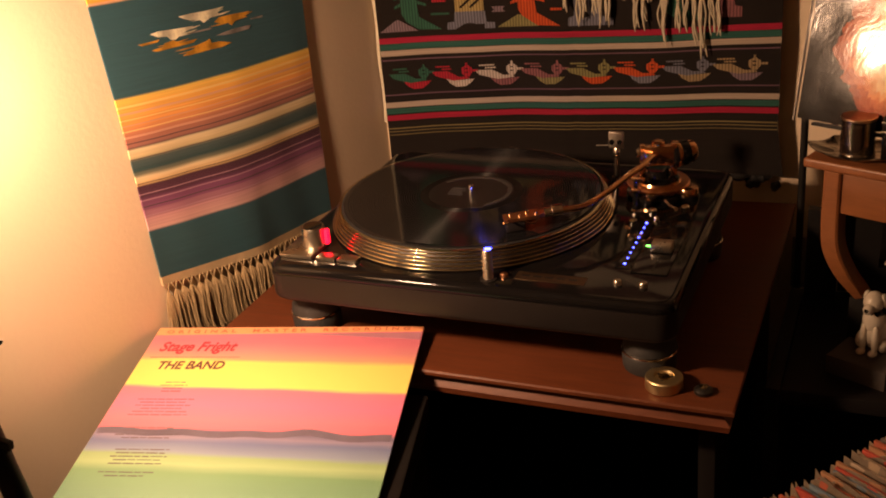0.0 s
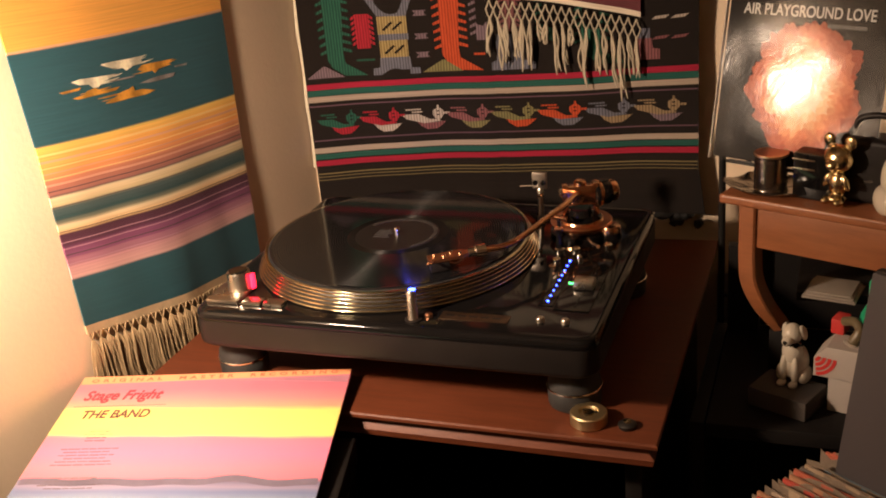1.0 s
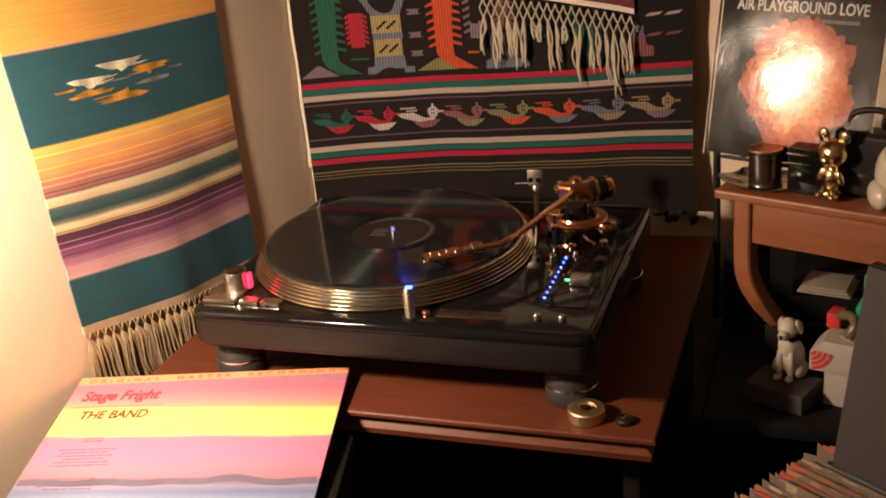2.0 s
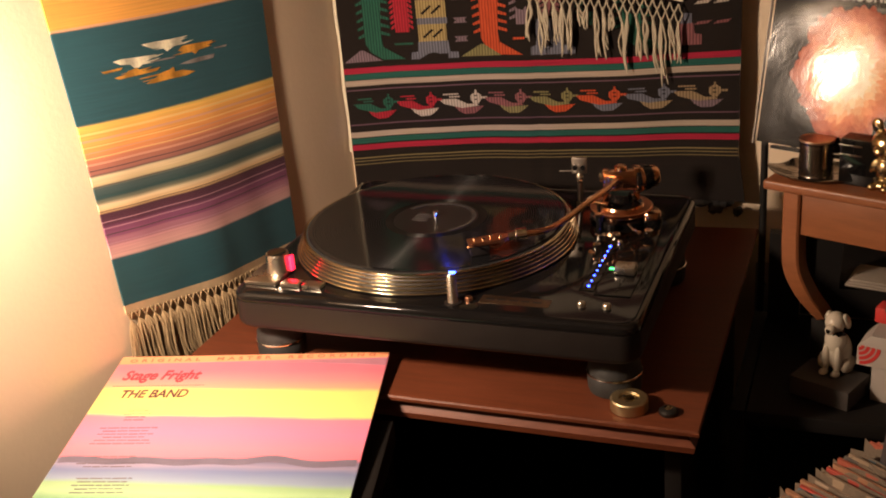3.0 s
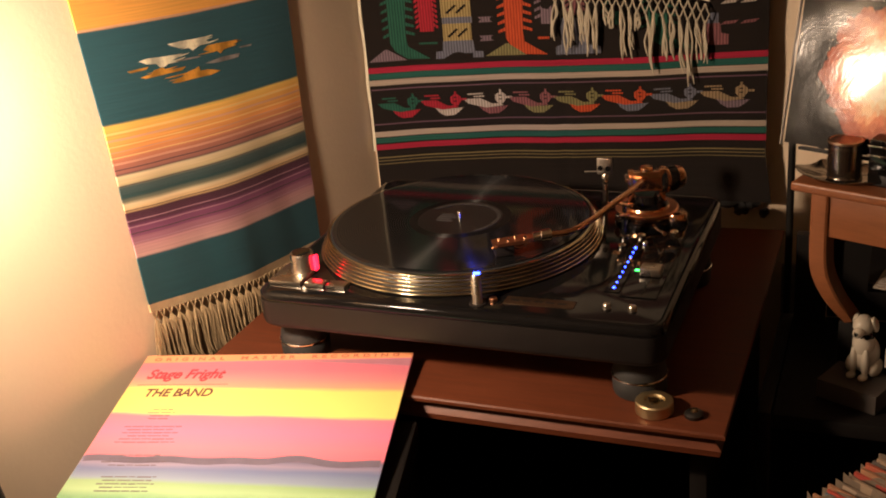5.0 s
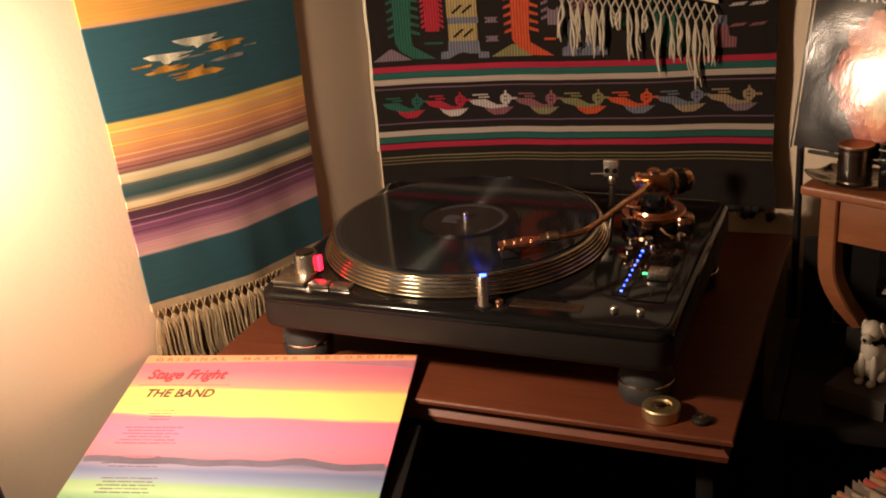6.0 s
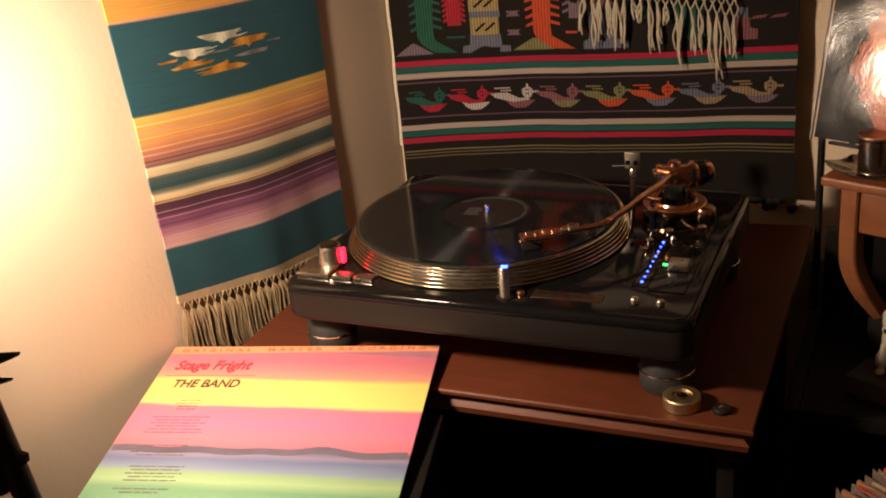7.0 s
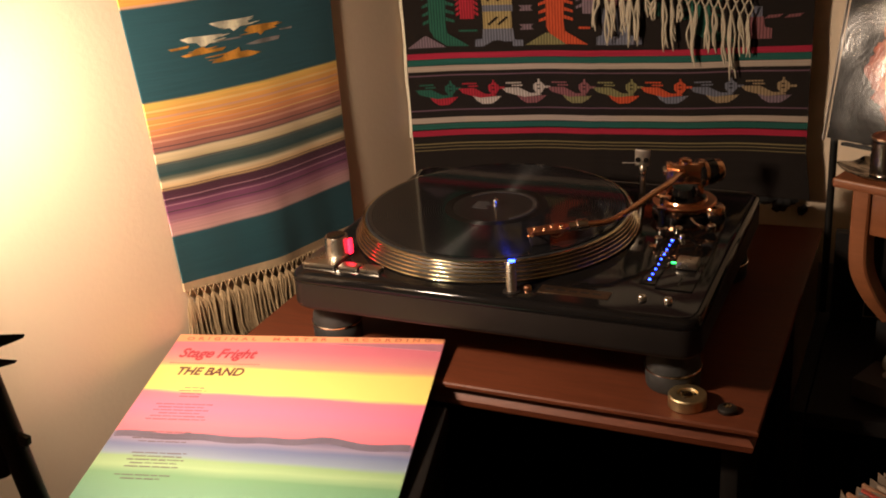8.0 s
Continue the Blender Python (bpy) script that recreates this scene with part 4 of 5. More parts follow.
BLACK_YARN = yarn("black_yarn", BLK)
motif("woven_column", hanging_at, column(0.067, G), YARNS, hanging)
motif("woven_column", hanging_at, column(0.378, X), YARNS, hanging)
motif("woven_column", hanging_at, column(0.735, G), YARNS, hanging)
motif("woven_block", hanging_at, block(0.153, 0.191, -0.99, -0.50, R, 6), YARNS, hanging)
motif("woven_block", hanging_at, block(0.150, 0.190, -2.0, -1.22, R, 9), YARNS, hanging)
motif("woven_pillar", hanging_at, [([(0.185, -1.20), (0.308, -1.17), (0.291, -0.935), (0.214, -0.952)], B), rect(0.214, 0.292, -0.945, -0.69, Y), rect(0.215, 0.294, -0.69, -0.60, B), rect(0.215, 0.290, -0.60, -0.352, Y),
                                    ([(0.213, -0.352), (0.292, -0.352), (0.296, -0.19), (0.317, -0.18), (0.317, -0.095), (0.190, -0.100), (0.192, -0.20), (0.210, -0.21)], B), rect(0.214, 0.290, -2.2, -1.22, Y)], YARNS, hanging)
for s in (-0.93, -0.59):
    motif("pillar_mark", hanging_at, [([(0.226, s + 0.17), (0.231, s + 0.19), (0.256, s + 0.08), (0.251, s + 0.06)], 0), ([(0.252, s + 0.17), (0.257, s + 0.19), (0.282, s + 0.08), (0.277, s + 0.06)], 0)], BLACK_YARN, hanging, lift=0.0013)
motif("woven_triangle", hanging_at, [([(0.002, -0.105), (0.050, -0.272), (0.058, -0.272), (0.109, -0.105)], L)], YARNS, hanging)
motif("woven_triangle", hanging_at, [([(0.323, -0.108), (0.376, -0.277), (0.384, -0.277), (0.430, -0.110)], O)], YARNS, hanging)
for s in (-1.01, -0.676, -0.405):
    motif("woven_bar", hanging_at, [([(0.309, s), (0.345, s), (0.338, s + 0.038), (0.345, s + 0.078), (0.309, s + 0.078), (0.317, s + 0.038)], L)], YARNS, hanging)
motif("woven_bar", hanging_at, [rect(0.147, 0.198, -0.345, -0.318, G)], YARNS, hanging)
motif("woven_block", hanging_at, [rect(0.472, 0.500, -1.6, -0.55, L)] + teeth(0.473, -1.55, -0.60, 9, -1, 0.017, L), YARNS, hanging)
motif("woven_bar", hanging_at, [rect(0.461, 0.490, -0.364, -0.332, X)], YARNS, hanging)
motif("woven_block", hanging_at, [([(0.520, -0.62), (0.585, -0.62), (0.590, -0.23), (0.618, -0.20), (0.618, -0.10), (0.506, -0.10), (0.506, -0.21), (0.520, -0.24)], B)], YARNS, hanging)
motif("woven_block", hanging_at, block(0.545, 0.575, -1.3, -0.66, M, 8), YARNS, hanging)
motif("woven_block", hanging_at, [rect(0.640, 0.672, -1.3, -0.50, G)] + teeth(0.641, -1.25, -0.55, 7, -1, 0.02, G), YARNS, hanging)
motif("woven_pillar", hanging_at, [rect(0.872, 0.898, -1.5, -0.43, B), ([(0.862, -0.43), (0.902, -0.43), (0.905, -0.28), (0.921, -0.26), (0.921, -0.125), (0.850, -0.13), (0.852, -0.27), (0.862, -0.28)], M)], YARNS, hanging)
for s, k in ((-0.70, W), (-0.40, M)):
    for a, b in ((0.903, 0.945), (0.948, 0.990)):
        motif("woven_bar", hanging_at, [([(a, s), (a + 0.010, s - 0.045), (b, s - 0.058), (b - 0.010, s - 0.012)], k)], YARNS, hanging)

# crumpled black ends under the hanging
random.seed(21)
for d, z, w, h in ((0.520, 0.027, 0.016, 0.006), (0.536, 0.019, 0.011, 0.010), (0.548, 0.025, 0.012, 0.007), (0.566, 0.013, 0.006, 0.008)):
    ends = lathe([(0.15, -1.0), (0.7, -0.7), (1.0, -0.1), (0.8, 0.6), (0.2, 1.0)], 14)
    for vert in ends.verts:
        c = vert.co
        k = 1 + 0.9 * noise.noise(Vector((c.x * 1.7 + d * 90, c.y * 1.7, c.z * 1.7)))
        vert.co = Vector((c.x * w * k, c.y * 0.008 * k, c.z * h * k + 0.25 * c.x * h))
    p = CORNER + BACK_DIR * d + BACK_IN * 0.014
    part("hem_end", ends, RUBBER, hanging, m=pose(p.x, p.y, z))

# fringed cotton runner draped over the hanging's upper part
runner = thing("fringed_runner", "cream cotton runner with a knotted fringe over the hanging", "runner")


def runner_at(u, v, lift):
    d = 0.286 + 0.207 * u
    z = (0.340 + 0.09 * v) * (1 - u) + (0.308 + 0.09 * v) * u + 0.004 * math.sin(math.pi * u)
    p = CORNER + BACK_DIR * d + BACK_IN * (0.018 + 0.021 * (0.51 + 0.38 * u) ** 2 + 0.002 * math.sin(12 * u) + lift)
    return Vector((p.x, p.y, z))


cloth("runner_cloth", runner_at, 0, 1, 0, 2.4, 30, 20, lambda v: v / 2.4, woven("runner_weave", [(0.0, (0.6, 0.53, 0.42)), (0.035, (0.10, 0.03, 0.035)), (0.13, (0.09, 0.03, 0.03)), (0.15, (0.55, 0.5, 0.42)), (0.4, (0.1, 0.04, 0.04)), (0.6, (0.5, 0.44, 0.34))], threads=(300, 500)), runner)
random.seed(31)
cols = 19
for i in range(cols):
    u = (i + 0.5) / cols
    bm = bmesh.new()
    for row in range(2):
        h0, h1 = -0.04 - 0.135 * row, -0.04 - 0.135 * (row + 1)
        sft = 0.5 / cols
        a = runner_at(u, h0, 0.001)
        for sg in (-1, 1):
            beside = min(1.0, max(0.0, u + sg * sft))
            top = a if row == 0 else runner_at(beside, h0, 0.002)
            end = runner_at(beside, h1, 0.002) if row == 0 else runner_at(u, h1, 0.003)
            tube([top, (top + end) / 2 + Vector((0, -0.001, -0.0015)), end], 0.0011, 5, bm)
    kn = runner_at(u, -0.31, 0.003)
    bmesh.ops.create_icosphere(bm, subdivisions=1, radius=0.0023, matrix=Matrix.Translation(kn))
    gap = 0.55 if i in (6, 7, 10) else 1.0
    length = (0.060 + 0.012 * math.sin(i * 1.7)) * random.uniform(0.85, 1.1) * (1.15 if i > 11 else 1.0) * gap
    lean_x = random.uniform(-0.006, 0.006)
    for k in range(4):
        e = Vector((lean_x + random.uniform(-0.004, 0.004), random.uniform(-0.003, 0.003), -length * random.uniform(0.85, 1.08)))
        tube(smooth_line([kn, kn + e * 0.33 + Vector((random.uniform(-0.004, 0.004), 0, 0)), kn + e * 0.66 + Vector((random.uniform(-0.004, 0.004), 0, 0)), kn + e], 3), [0.0014] * 9 + [0.0006], 5, bm)
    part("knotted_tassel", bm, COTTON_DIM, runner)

# ---- stand with a single sleeve and figurines ----
EDGE = radians(-20.4)
stand_m = pose(0.318, 0.028, 0, 0, 0, -20.4)
stand = thing("wooden_stand", "small orange-brown wooden stand with bent legs and a deep apron", "side table", m=stand_m)
ST = 0.178
part("top", box(0, 0.42, 0, 0.072, ST - 0.0105, ST, 0.003, 3), STAND_WOOD, stand, "narrow wooden top with rounded edge")
part("apron", box(0.036, 0.40, 0.012, 0.026, ST - 0.060, ST - 0.0106, 0.002), STAND_WOOD, stand)


def bent_leg(x, y):
    pts = smooth_line([(x, y, ST - 0.011), (x, y, 0.10), (x + 0.004, y, 0.072), (x + 0.015, y + 0.006, 0.045), (x + 0.025, y + 0.017, 0.024), (x + 0.029, y + 0.024, 0.0135)], 5)
    bm = bmesh.new()
    rows = []
    for i, q in enumerate(pts):
        d = (pts[min(i + 1, len(pts) - 1)] - pts[max(i - 1, 0)]).normalized()
        n = Vector((-d.z, 0, d.x)) * (1 - 0.38 * max(0.0, i / (len(pts) - 1) - 0.35))
        rows.append([bm.verts.new(q + n * a + Vector((0, b, 0))) for a, b in ((-0.0095, -0.0085), (-0.0075, -0.0105), (0.0075, -0.0105), (0.0095, -0.0085), (0.0095, 0.0105), (-0.0095, 0.0105))])
    for a, b in zip(rows, rows[1:]):
        for k in range(6):
            bm.faces.new((a[k], a[(k + 1) % 6], b[(k + 1) % 6], b[k]))
    bm.faces.new(rows[0][::-1])
    bm.faces.new(rows[-1])
    return bm


part("leg", bent_leg(0.029, 0.018), STAND_WOOD, stand)
part("wall_bracket", box(0.05, 0.37, 0.0725, 0.085, ST - 0.05, ST - 0.012, 0.002), STAND_WOOD, stand)
part("leg", bent_leg(0.34, 0.018), STAND_WOOD, stand)

# single sleeve on a black easel
single_m = pose(0.304, 0.081, 0.203, 0, 0, -22.4) @ pose(0, 0, 0, 76.8, 0, 0)
single = thing("single_sleeve", "black single sleeve with an orange fireball in a clear plastic cover", "record sleeve", m=single_m)
S7 = 0.18
SLEEVE_BLACK = material("sleeve_black", (0.011, 0.0095, 0.009), 0.6, vary=0.3, scale=25, bump=0, spec=0.05)
part("card", box(0.001, S7 - 0.001, 0.001, S7 - 0.001, -0.0022, 0, 0.0004), SLEEVE_BLACK, single)


def fireball(r, wob, z, seed):
    out = []
    for i in range(260):
        a = 2 * math.pi * i / 260
        q = Vector((math.cos(a), math.sin(a), 0))
        k = 1 + wob * (0.8 * noise.noise(q * 2.2 + Vector((3, 1, 0.25 * seed))) + 0.8 * noise.noise(q * 5 + Vector((0, 5, 1.7 * seed))) + 0.5 * noise.noise(q * 9 + Vector((2, 0, 3.3 * seed))) + 0.35 * noise.noise(q * 22 + Vector((7, 0, 2.1 * seed))))
        out.append((0.094 + r * 0.90 * k * math.cos(a), 0.083 + r * 1.02 * k * math.sin(a)))
    return prism(out, z - 0.0002, z)


FLAME = ((0.36, 0.085, 0.045), (0.52, 0.16, 0.085), (0.66, 0.26, 0.13), (0.78, 0.42, 0.22), (0.87, 0.64, 0.42), (0.92, 0.82, 0.66))
for k in range(9):
    f = k / 8 * 4.999
    col = [a + (b - a) * (f - int(f)) for a, b in zip(FLAME[int(f)], FLAME[int(f) + 1])]
    part("flame_print", fireball(0.067 - 0.0052 * k, 0.17 + 0.02 * k, 0.0002 + 0.0001 * k, k), material("flame_ink", col, 0.6, vary=0.3, scale=70, bump=0, spec=0.1), single, smooth=False)
words("title_words", "AIR PLAYGROUND LOVE", 0.0165, material("silver_ink", (0.42, 0.40, 0.37), 0.4, vary=0.1), single, pose(0.018, 0.157, 0.0008), bold=0.0002, wide=0.143)
for k in range(3):
    part("print_bar", box(0.112 + 0.014 * k, 0.1245 + 0.014 * k, 0.1475, 0.1515, 0.0003, 0.0006), LABEL_GREY, single)
film = bpy.data.materials.new("clear_film")
film.use_nodes = True
ft = film.node_tree
ft.nodes.remove(ft.nodes["Principled BSDF"])
clear, shine, both, fres = (ft.nodes.new("ShaderNodeBsdfTransparent"), ft.nodes.new("ShaderNodeBsdfGlossy"), ft.nodes.new("ShaderNodeMixShader"), ft.nodes.new("ShaderNodeFresnel"))
shine.inputs["Roughness"].default_value, fres.inputs["IOR"].default_value = 0.115, 1.62
fn_, fbump = ft.nodes.new("ShaderNodeTexNoise"), ft.nodes.new("ShaderNodeBump")
fn_.inputs["Scale"].default_value, fn_.inputs["Detail"].default_value = 14, 1.0
fbump.inputs["Strength"].default_value, fbump.inputs["Distance"].default_value = 0.022, 0.004
ft.links.new(fn_.outputs[0], fbump.inputs["Height"])
ft.links.new(fbump.outputs[0], shine.inputs["Normal"])
ft.links.new(fres.outputs[0], both.inputs[0])
ft.links.new(clear.outputs[0], both.inputs[1])
ft.links.new(shine.outputs[0], both.inputs[2])
ft.links.new(both.outputs[0], ft.nodes["Material Output"].inputs[0])
bm = bmesh.new()
NN = 40
gv = []
for j in range(NN + 1):
    row = []
    for i in range(NN + 1):
        x, y = -0.002 + (S7 + 0.004) * i / NN, -0.002 + (S7 + 0.004) * j / NN
        row.append(bm.verts.new((x, y, 0.0018 + 0.0006 * math.sin(40 * x - 25 * y) * math.sin(21 * y) + 0.0003 * noise.noise(Vector((x * 30, y * 30, 3))))))
    gv.append(row)
for j in range(NN):
    for i in range(NN):
        bm.faces.new((gv[j][i], gv[j][i + 1], gv[j + 1][i + 1], gv[j + 1][i]))
filmo = part("plastic_cover", bm, film, single, "wrinkled clear plastic film")
filmo.visible_shadow = False
part("cover_edge", box(-0.0030, -0.0016, -0.002, S7 + 0.002, -0.0024, 0.0024, 0.0006), CARD_WHITE, single, "bright folded plastic edge")
easel = thing("black_easel", "thin black metal easel behind the single sleeve", "easel")
part("post", tube([(0.303, 0.205, FLOOR), (0.303, 0.205, 0.215)], 0.0045, 12), LAMP_BLACK, easel)
part("cross_arm", tube([(0.303, 0.205, 0.212), (0.330, 0.13, 0.207), (0.345, 0.078, 0.1985)], 0.003, 10), LAMP_BLACK, easel)
ledge = part("ledge", box(0.02, 0.16, -0.004, -0.0005, -0.006, 0.004, 0.0006), LAMP_BLACK, easel)
ledge.matrix_basis = single_m

# tin, dish, dark box, gold and porcelain figures on the stand
def on_stand(a, b):
    return stand_m @ pose(a, b, ST)


dish = thing("foil_dish", "crumpled dark foil dish on the wooden stand", "dish", m=on_stand(0.040, 0.036))
bm = bmesh.new()
random.seed(8)
rows = []
for r, z in ((0.004, 0.0005), (0.022, 0.0006), (0.034, 0.002), (0.042, 0.0060), (0.0405, 0.0066), (0.033, 0.0035), (0.021, 0.0022), (0.004, 0.0021)):
    rows.append([bm.verts.new((1.1 * r * math.cos(a) * (1 + 0.10 * math.sin(5 * a + r * 90)), 0.85 * r * math.sin(a) * (1 + 0.08 * math.cos(7 * a)), z * (1 + 0.25 * math.sin(6 * a)))) for a in [2 * math.pi * i / 40 for i in range(40)]])
for a, b in zip(rows, rows[1:]):
    for i in range(40):
        bm.faces.new((a[i], a[(i + 1) % 40], b[(i + 1) % 40], b[i]))
bm.faces.new(rows[0][::-1])
bm.faces.new(rows[-1])
part("dish_bowl", bm, TIN, dish)
tin = thing("ribbed_tin", "ribbed metal tin with a copper lid in the dish", "tin", m=on_stand(0.044, 0.032) @ pose(0, 0, 0.0022))
prof = [(0.0170, 0.0)]
for k in range(6):
    prof += [(0.0180, 0.0025 + 0.006 * k), (0.0170, 0.0055 + 0.006 * k)]
part("tin_body", lathe(prof + [(0.0176, 0.0388)], 40), TIN, tin)
part("lid", lathe([(0.0180, 0.0390), (0.0183, 0.0400), (0.0180, 0.0416), (0.0160, 0.0420), (0.0155, 0.0412)], 40), material("lid_metal", (0.55, 0.40, 0.29), 0.35, 1.0, vary=0.15), tin, "dull rose-metal lid")
dark = thing("black_box", "glossy black box with silver bands on the stand", "box", m=on_stand(0.095, 0.038))
part("case", box(-0.024, 0.026, -0.014, 0.022, 0, 0.050, 0.003), GLOSS_BLACK, dark)
for k in (0.032, 0.042):
    part("silver_band", box(-0.0245, 0.0, -0.0146, -0.0140, k, k + 0.002, 0.0002), CHROME, dark)
tall = thing("black_speaker", "black rounded speaker box standing on the stand", "speaker", m=on_stand(0.150, 0.053))
part("case", box(-0.030, 0.030, -0.016, 0.018, 0, 0.068, 0.006, 3), SATIN_BLACK, tall)
part("handle", tube(smooth_line([(-0.026, 0, 0.066), (-0.022, 0, 0.084), (0, 0, 0.090), (0.022, 0, 0.084), (0.026, 0, 0.066)], 6), 0.0035, 10), SATIN_BLACK, tall)


def blob(bm, c, r, m=None):
    bmesh.ops.create_icosphere(bm, subdivisions=3, radius=1.0, matrix=Matrix.LocRotScale(c, Euler(m) if m else None, r))


gold_fig = bmesh.new()
blob(gold_fig, (0, 0, 0.0065), (0.012, 0.013, 0.007))
blob(gold_fig, (-0.008, -0.010, 0.005), (0.006, 0.008, 0.005))
blob(gold_fig, (0.008, -0.010, 0.005), (0.006, 0.008, 0.005))
blob(gold_fig, (0, 0, 0.024), (0.012, 0.010, 0.016))
blob(gold_fig, (0, -0.001, 0.053), (0.018, 0.015, 0.017))
blob(gold_fig, (0, -0.015, 0.049), (0.008, 0.007, 0.006))
blob(gold_fig, (-0.013, 0, 0.073), (0.0075, 0.003, 0.0085))
blob(gold_fig, (0.013, 0, 0.073), (0.0075, 0.003, 0.0085))
blob(gold_fig, (-0.012, -0.004, 0.027), (0.004, 0.004, 0.010), (0, 0.4, 0))
blob(gold_fig, (0.012, -0.004, 0.027), (0.004, 0.004, 0.010), (0, -0.4, 0))
gf = part("gold_figurine", gold_fig, BRASS, m=on_stand(0.119, 0.026) @ pose(0, 0, 0.0015, 0, 0, -10) @ Matrix.Scale(0.9, 4))
fuse = gf.modifiers.new("fuse", "REMESH")
fuse.mode, fuse.voxel_size, fuse.use_smooth_shade = "VOXEL", 0.0011, True
tagged(gf, "shiny gold-coloured figurine standing on the wooden stand", "figurine")


def dog(m, scale):
    """A seated porcelain dog, one plain body."""
    bm = bmesh.new()
    blob(bm, (0, 0.006, 0.030), (0.021, 0.024, 0.031))
    blob(bm, (0, -0.004, 0.052), (0.0165, 0.016, 0.024))
    blob(bm, (0, -0.008, 0.084), (0.0155, 0.017, 0.0165))
    blob(bm, (0.0, -0.025, 0.079), (0.0085, 0.012, 0.0080))
    blob(bm, (-0.0145, -0.002, 0.086), (0.005, 0.009, 0.013), (0.3, 0.25, 0))
    blob(bm, (0.0145, -0.002, 0.086), (0.005, 0.009, 0.013), (0.3, -0.25, 0))
    for k in (-1, 1):
        blob(bm, (0.009 * k, -0.016, 0.024), (0.006, 0.0065, 0.025))
        blob(bm, (0.009 * k, -0.022, 0.004), (0.007, 0.010, 0.0048))
        blob(bm, (0.017 * k, 0.004, 0.012), (0.010, 0.019, 0.014))
    for f in bm.faces:
        c = f.calc_center_median()
        if (abs(c.z - 0.067 + 0.18 * (c.y + 0.004)) < 0.0032 and c.y < 0.03) or (c.x < -0.0155 and c.z > 0.075) or ((c - Vector((0, -0.037, 0.080))).length < 0.0035):
            f.material_index = 1
    bmesh.ops.transform(bm, matrix=Matrix.Scale(scale, 4), verts=bm.verts)
    return part("dog_figurine", bm, [PORCELAIN, GLOSS_BLACK], m=m)


tagged(dog(on_stand(0.186, 0.030) @ pose(0, 0, 0, 0, 0, 35), 1.10), "white porcelain seated dog with a black collar on the stand", "figurine", group="porcelain dogs")

# ---- low shelf beside the cabinet ----
LOW = -0.036
shelf = thing("low_shelf", "dark low shelf in shadow beside the cabinet", "shelf")
part("shelf_board", box(0.315, 0.80, -0.055, 0.19, LOW - 0.04, LOW - 0.022, 0.002), BLACK_WOOD, shelf)
part("shelf_side", box(0.298, 0.314, -0.055, 0.19, FLOOR, LOW - 0.022, 0.002), BLACK_WOOD, shelf)
part("shelf_side", box(0.80, 0.816, -0.055, 0.19, FLOOR, LOW - 0.022, 0.002), BLACK_WOOD, shelf)
part("shelf_back", box(0.3145, 0.7995, 0.176, 0.189, FLOOR, LOW - 0.041), BLACK_WOOD, shelf)
part("upright_back", box(0.315, 0.352, 0.170, 0.183, LOW - 0.0215, 0.058), BLACK_WOOD, shelf)
part("upright_back", box(0.3525, 0.7995, 0.190, 0.203, LOW - 0.0215, 0.135), BLACK_WOOD, shelf)
for rx, ry in ((0.029, 0.018), (0.34, 0.018)):
    part("riser", box(rx + 0.018, rx + 0.042, ry + 0.014, ry + 0.040, LOW - 0.0215, 0.0125, 0.001), BLACK_WOOD, shelf, m=stand_m)
block = thing("plaster_block", "grey plaster block under the porcelain dog", "block", m=pose(0.399, 0.006, LOW - 0.022, 0, 0, -24))
part("slab", box(-0.034, 0.034, -0.030, 0.021, 0, 0.023, 0.002), PLASTER, block)
tagged(dog(pose(0.402, 0.016, LOW + 0.001, 0, 0, -20), 0.72), "white porcelain seated dog on a plaster block", "figurine", group="porcelain dogs")

carton = thing("white_carton", "white carton with red curved print on the low shelf", "carton", m=pose(0.440, 0.000, LOW - 0.022, 0, 0, -14))
part("lower_box", box(0, 0.11, -0.004, 0.03, 0, 0.0445, 0.0015), CARD_WHITE, carton)
part("upper_box", layered([([(-0.014, -0.012), (0.10, -0.012), (0.10, 0.03), (-0.014, 0.03)], 0.0450), ([(-0.014, -0.012), (0.10, -0.012), (0.10, 0.03), (-0.014, 0.03)], 0.0665), ([(-0.002, -0.008), (0.10, -0.008), (0.10, 0.028), (-0.002, 0.028)], 0.079)]), CARD_WHITE, carton)
for k in range(4):
    r0, r1 = 0.003 + 0.0055 * k, 0.0068 + 0.0055 * k
    a0 = [radians(-84 + 80 * i / 12) for i in range(13)]
    pts = [(-0.0130 + r0 * math.cos(a), r0 * math.sin(a)) for a in a0] + [(-0.0130 + r1 * math.cos(a), r1 * math.sin(a)) for a in reversed(a0)]
    part("red_arc", prism(pts, 0.0, 0.0004), CARD_RED, carton, m=pose(0, -0.0122, 0.0690, 90, 0, 0))
gun = thing("tape_dispenser", "brown handheld tape dispenser with a red roller on the cartons", "tape dispenser", m=pose(0.452, 0.012, LOW + 0.0575, 0, 0, -20))
part("frame", tube(smooth_line([(-0.004, 0.012, 0.016), (0.010, 0.006, 0.021), (0.018, -0.001, 0.015), (0.014, -0.005, 0.005), (0.010, -0.006, -0.0005)], 5), [0.0052] * 10 + [0.0062] * 7 + [0.0045] * 4, 10), material("brown_plastic", (0.13, 0.10, 0.055), 0.3), gun)
part("red_guard", box(-0.018, -0.003, 0.010, 0.032, -0.001, 0.017, 0.0025), CARD_RED, gun, "red plastic guard")
part("strap", tube([(0.004, -0.007, 0.003), (0.018, -0.010, -0.0015), (0.036, -0.011, -0.001)], 0.0022, 8), PAPER, gun)
bottle = thing("green_bottle", "green plastic bottle with a white label on the low shelf", "bottle", m=pose(0.486, 0.052, LOW - 0.022))
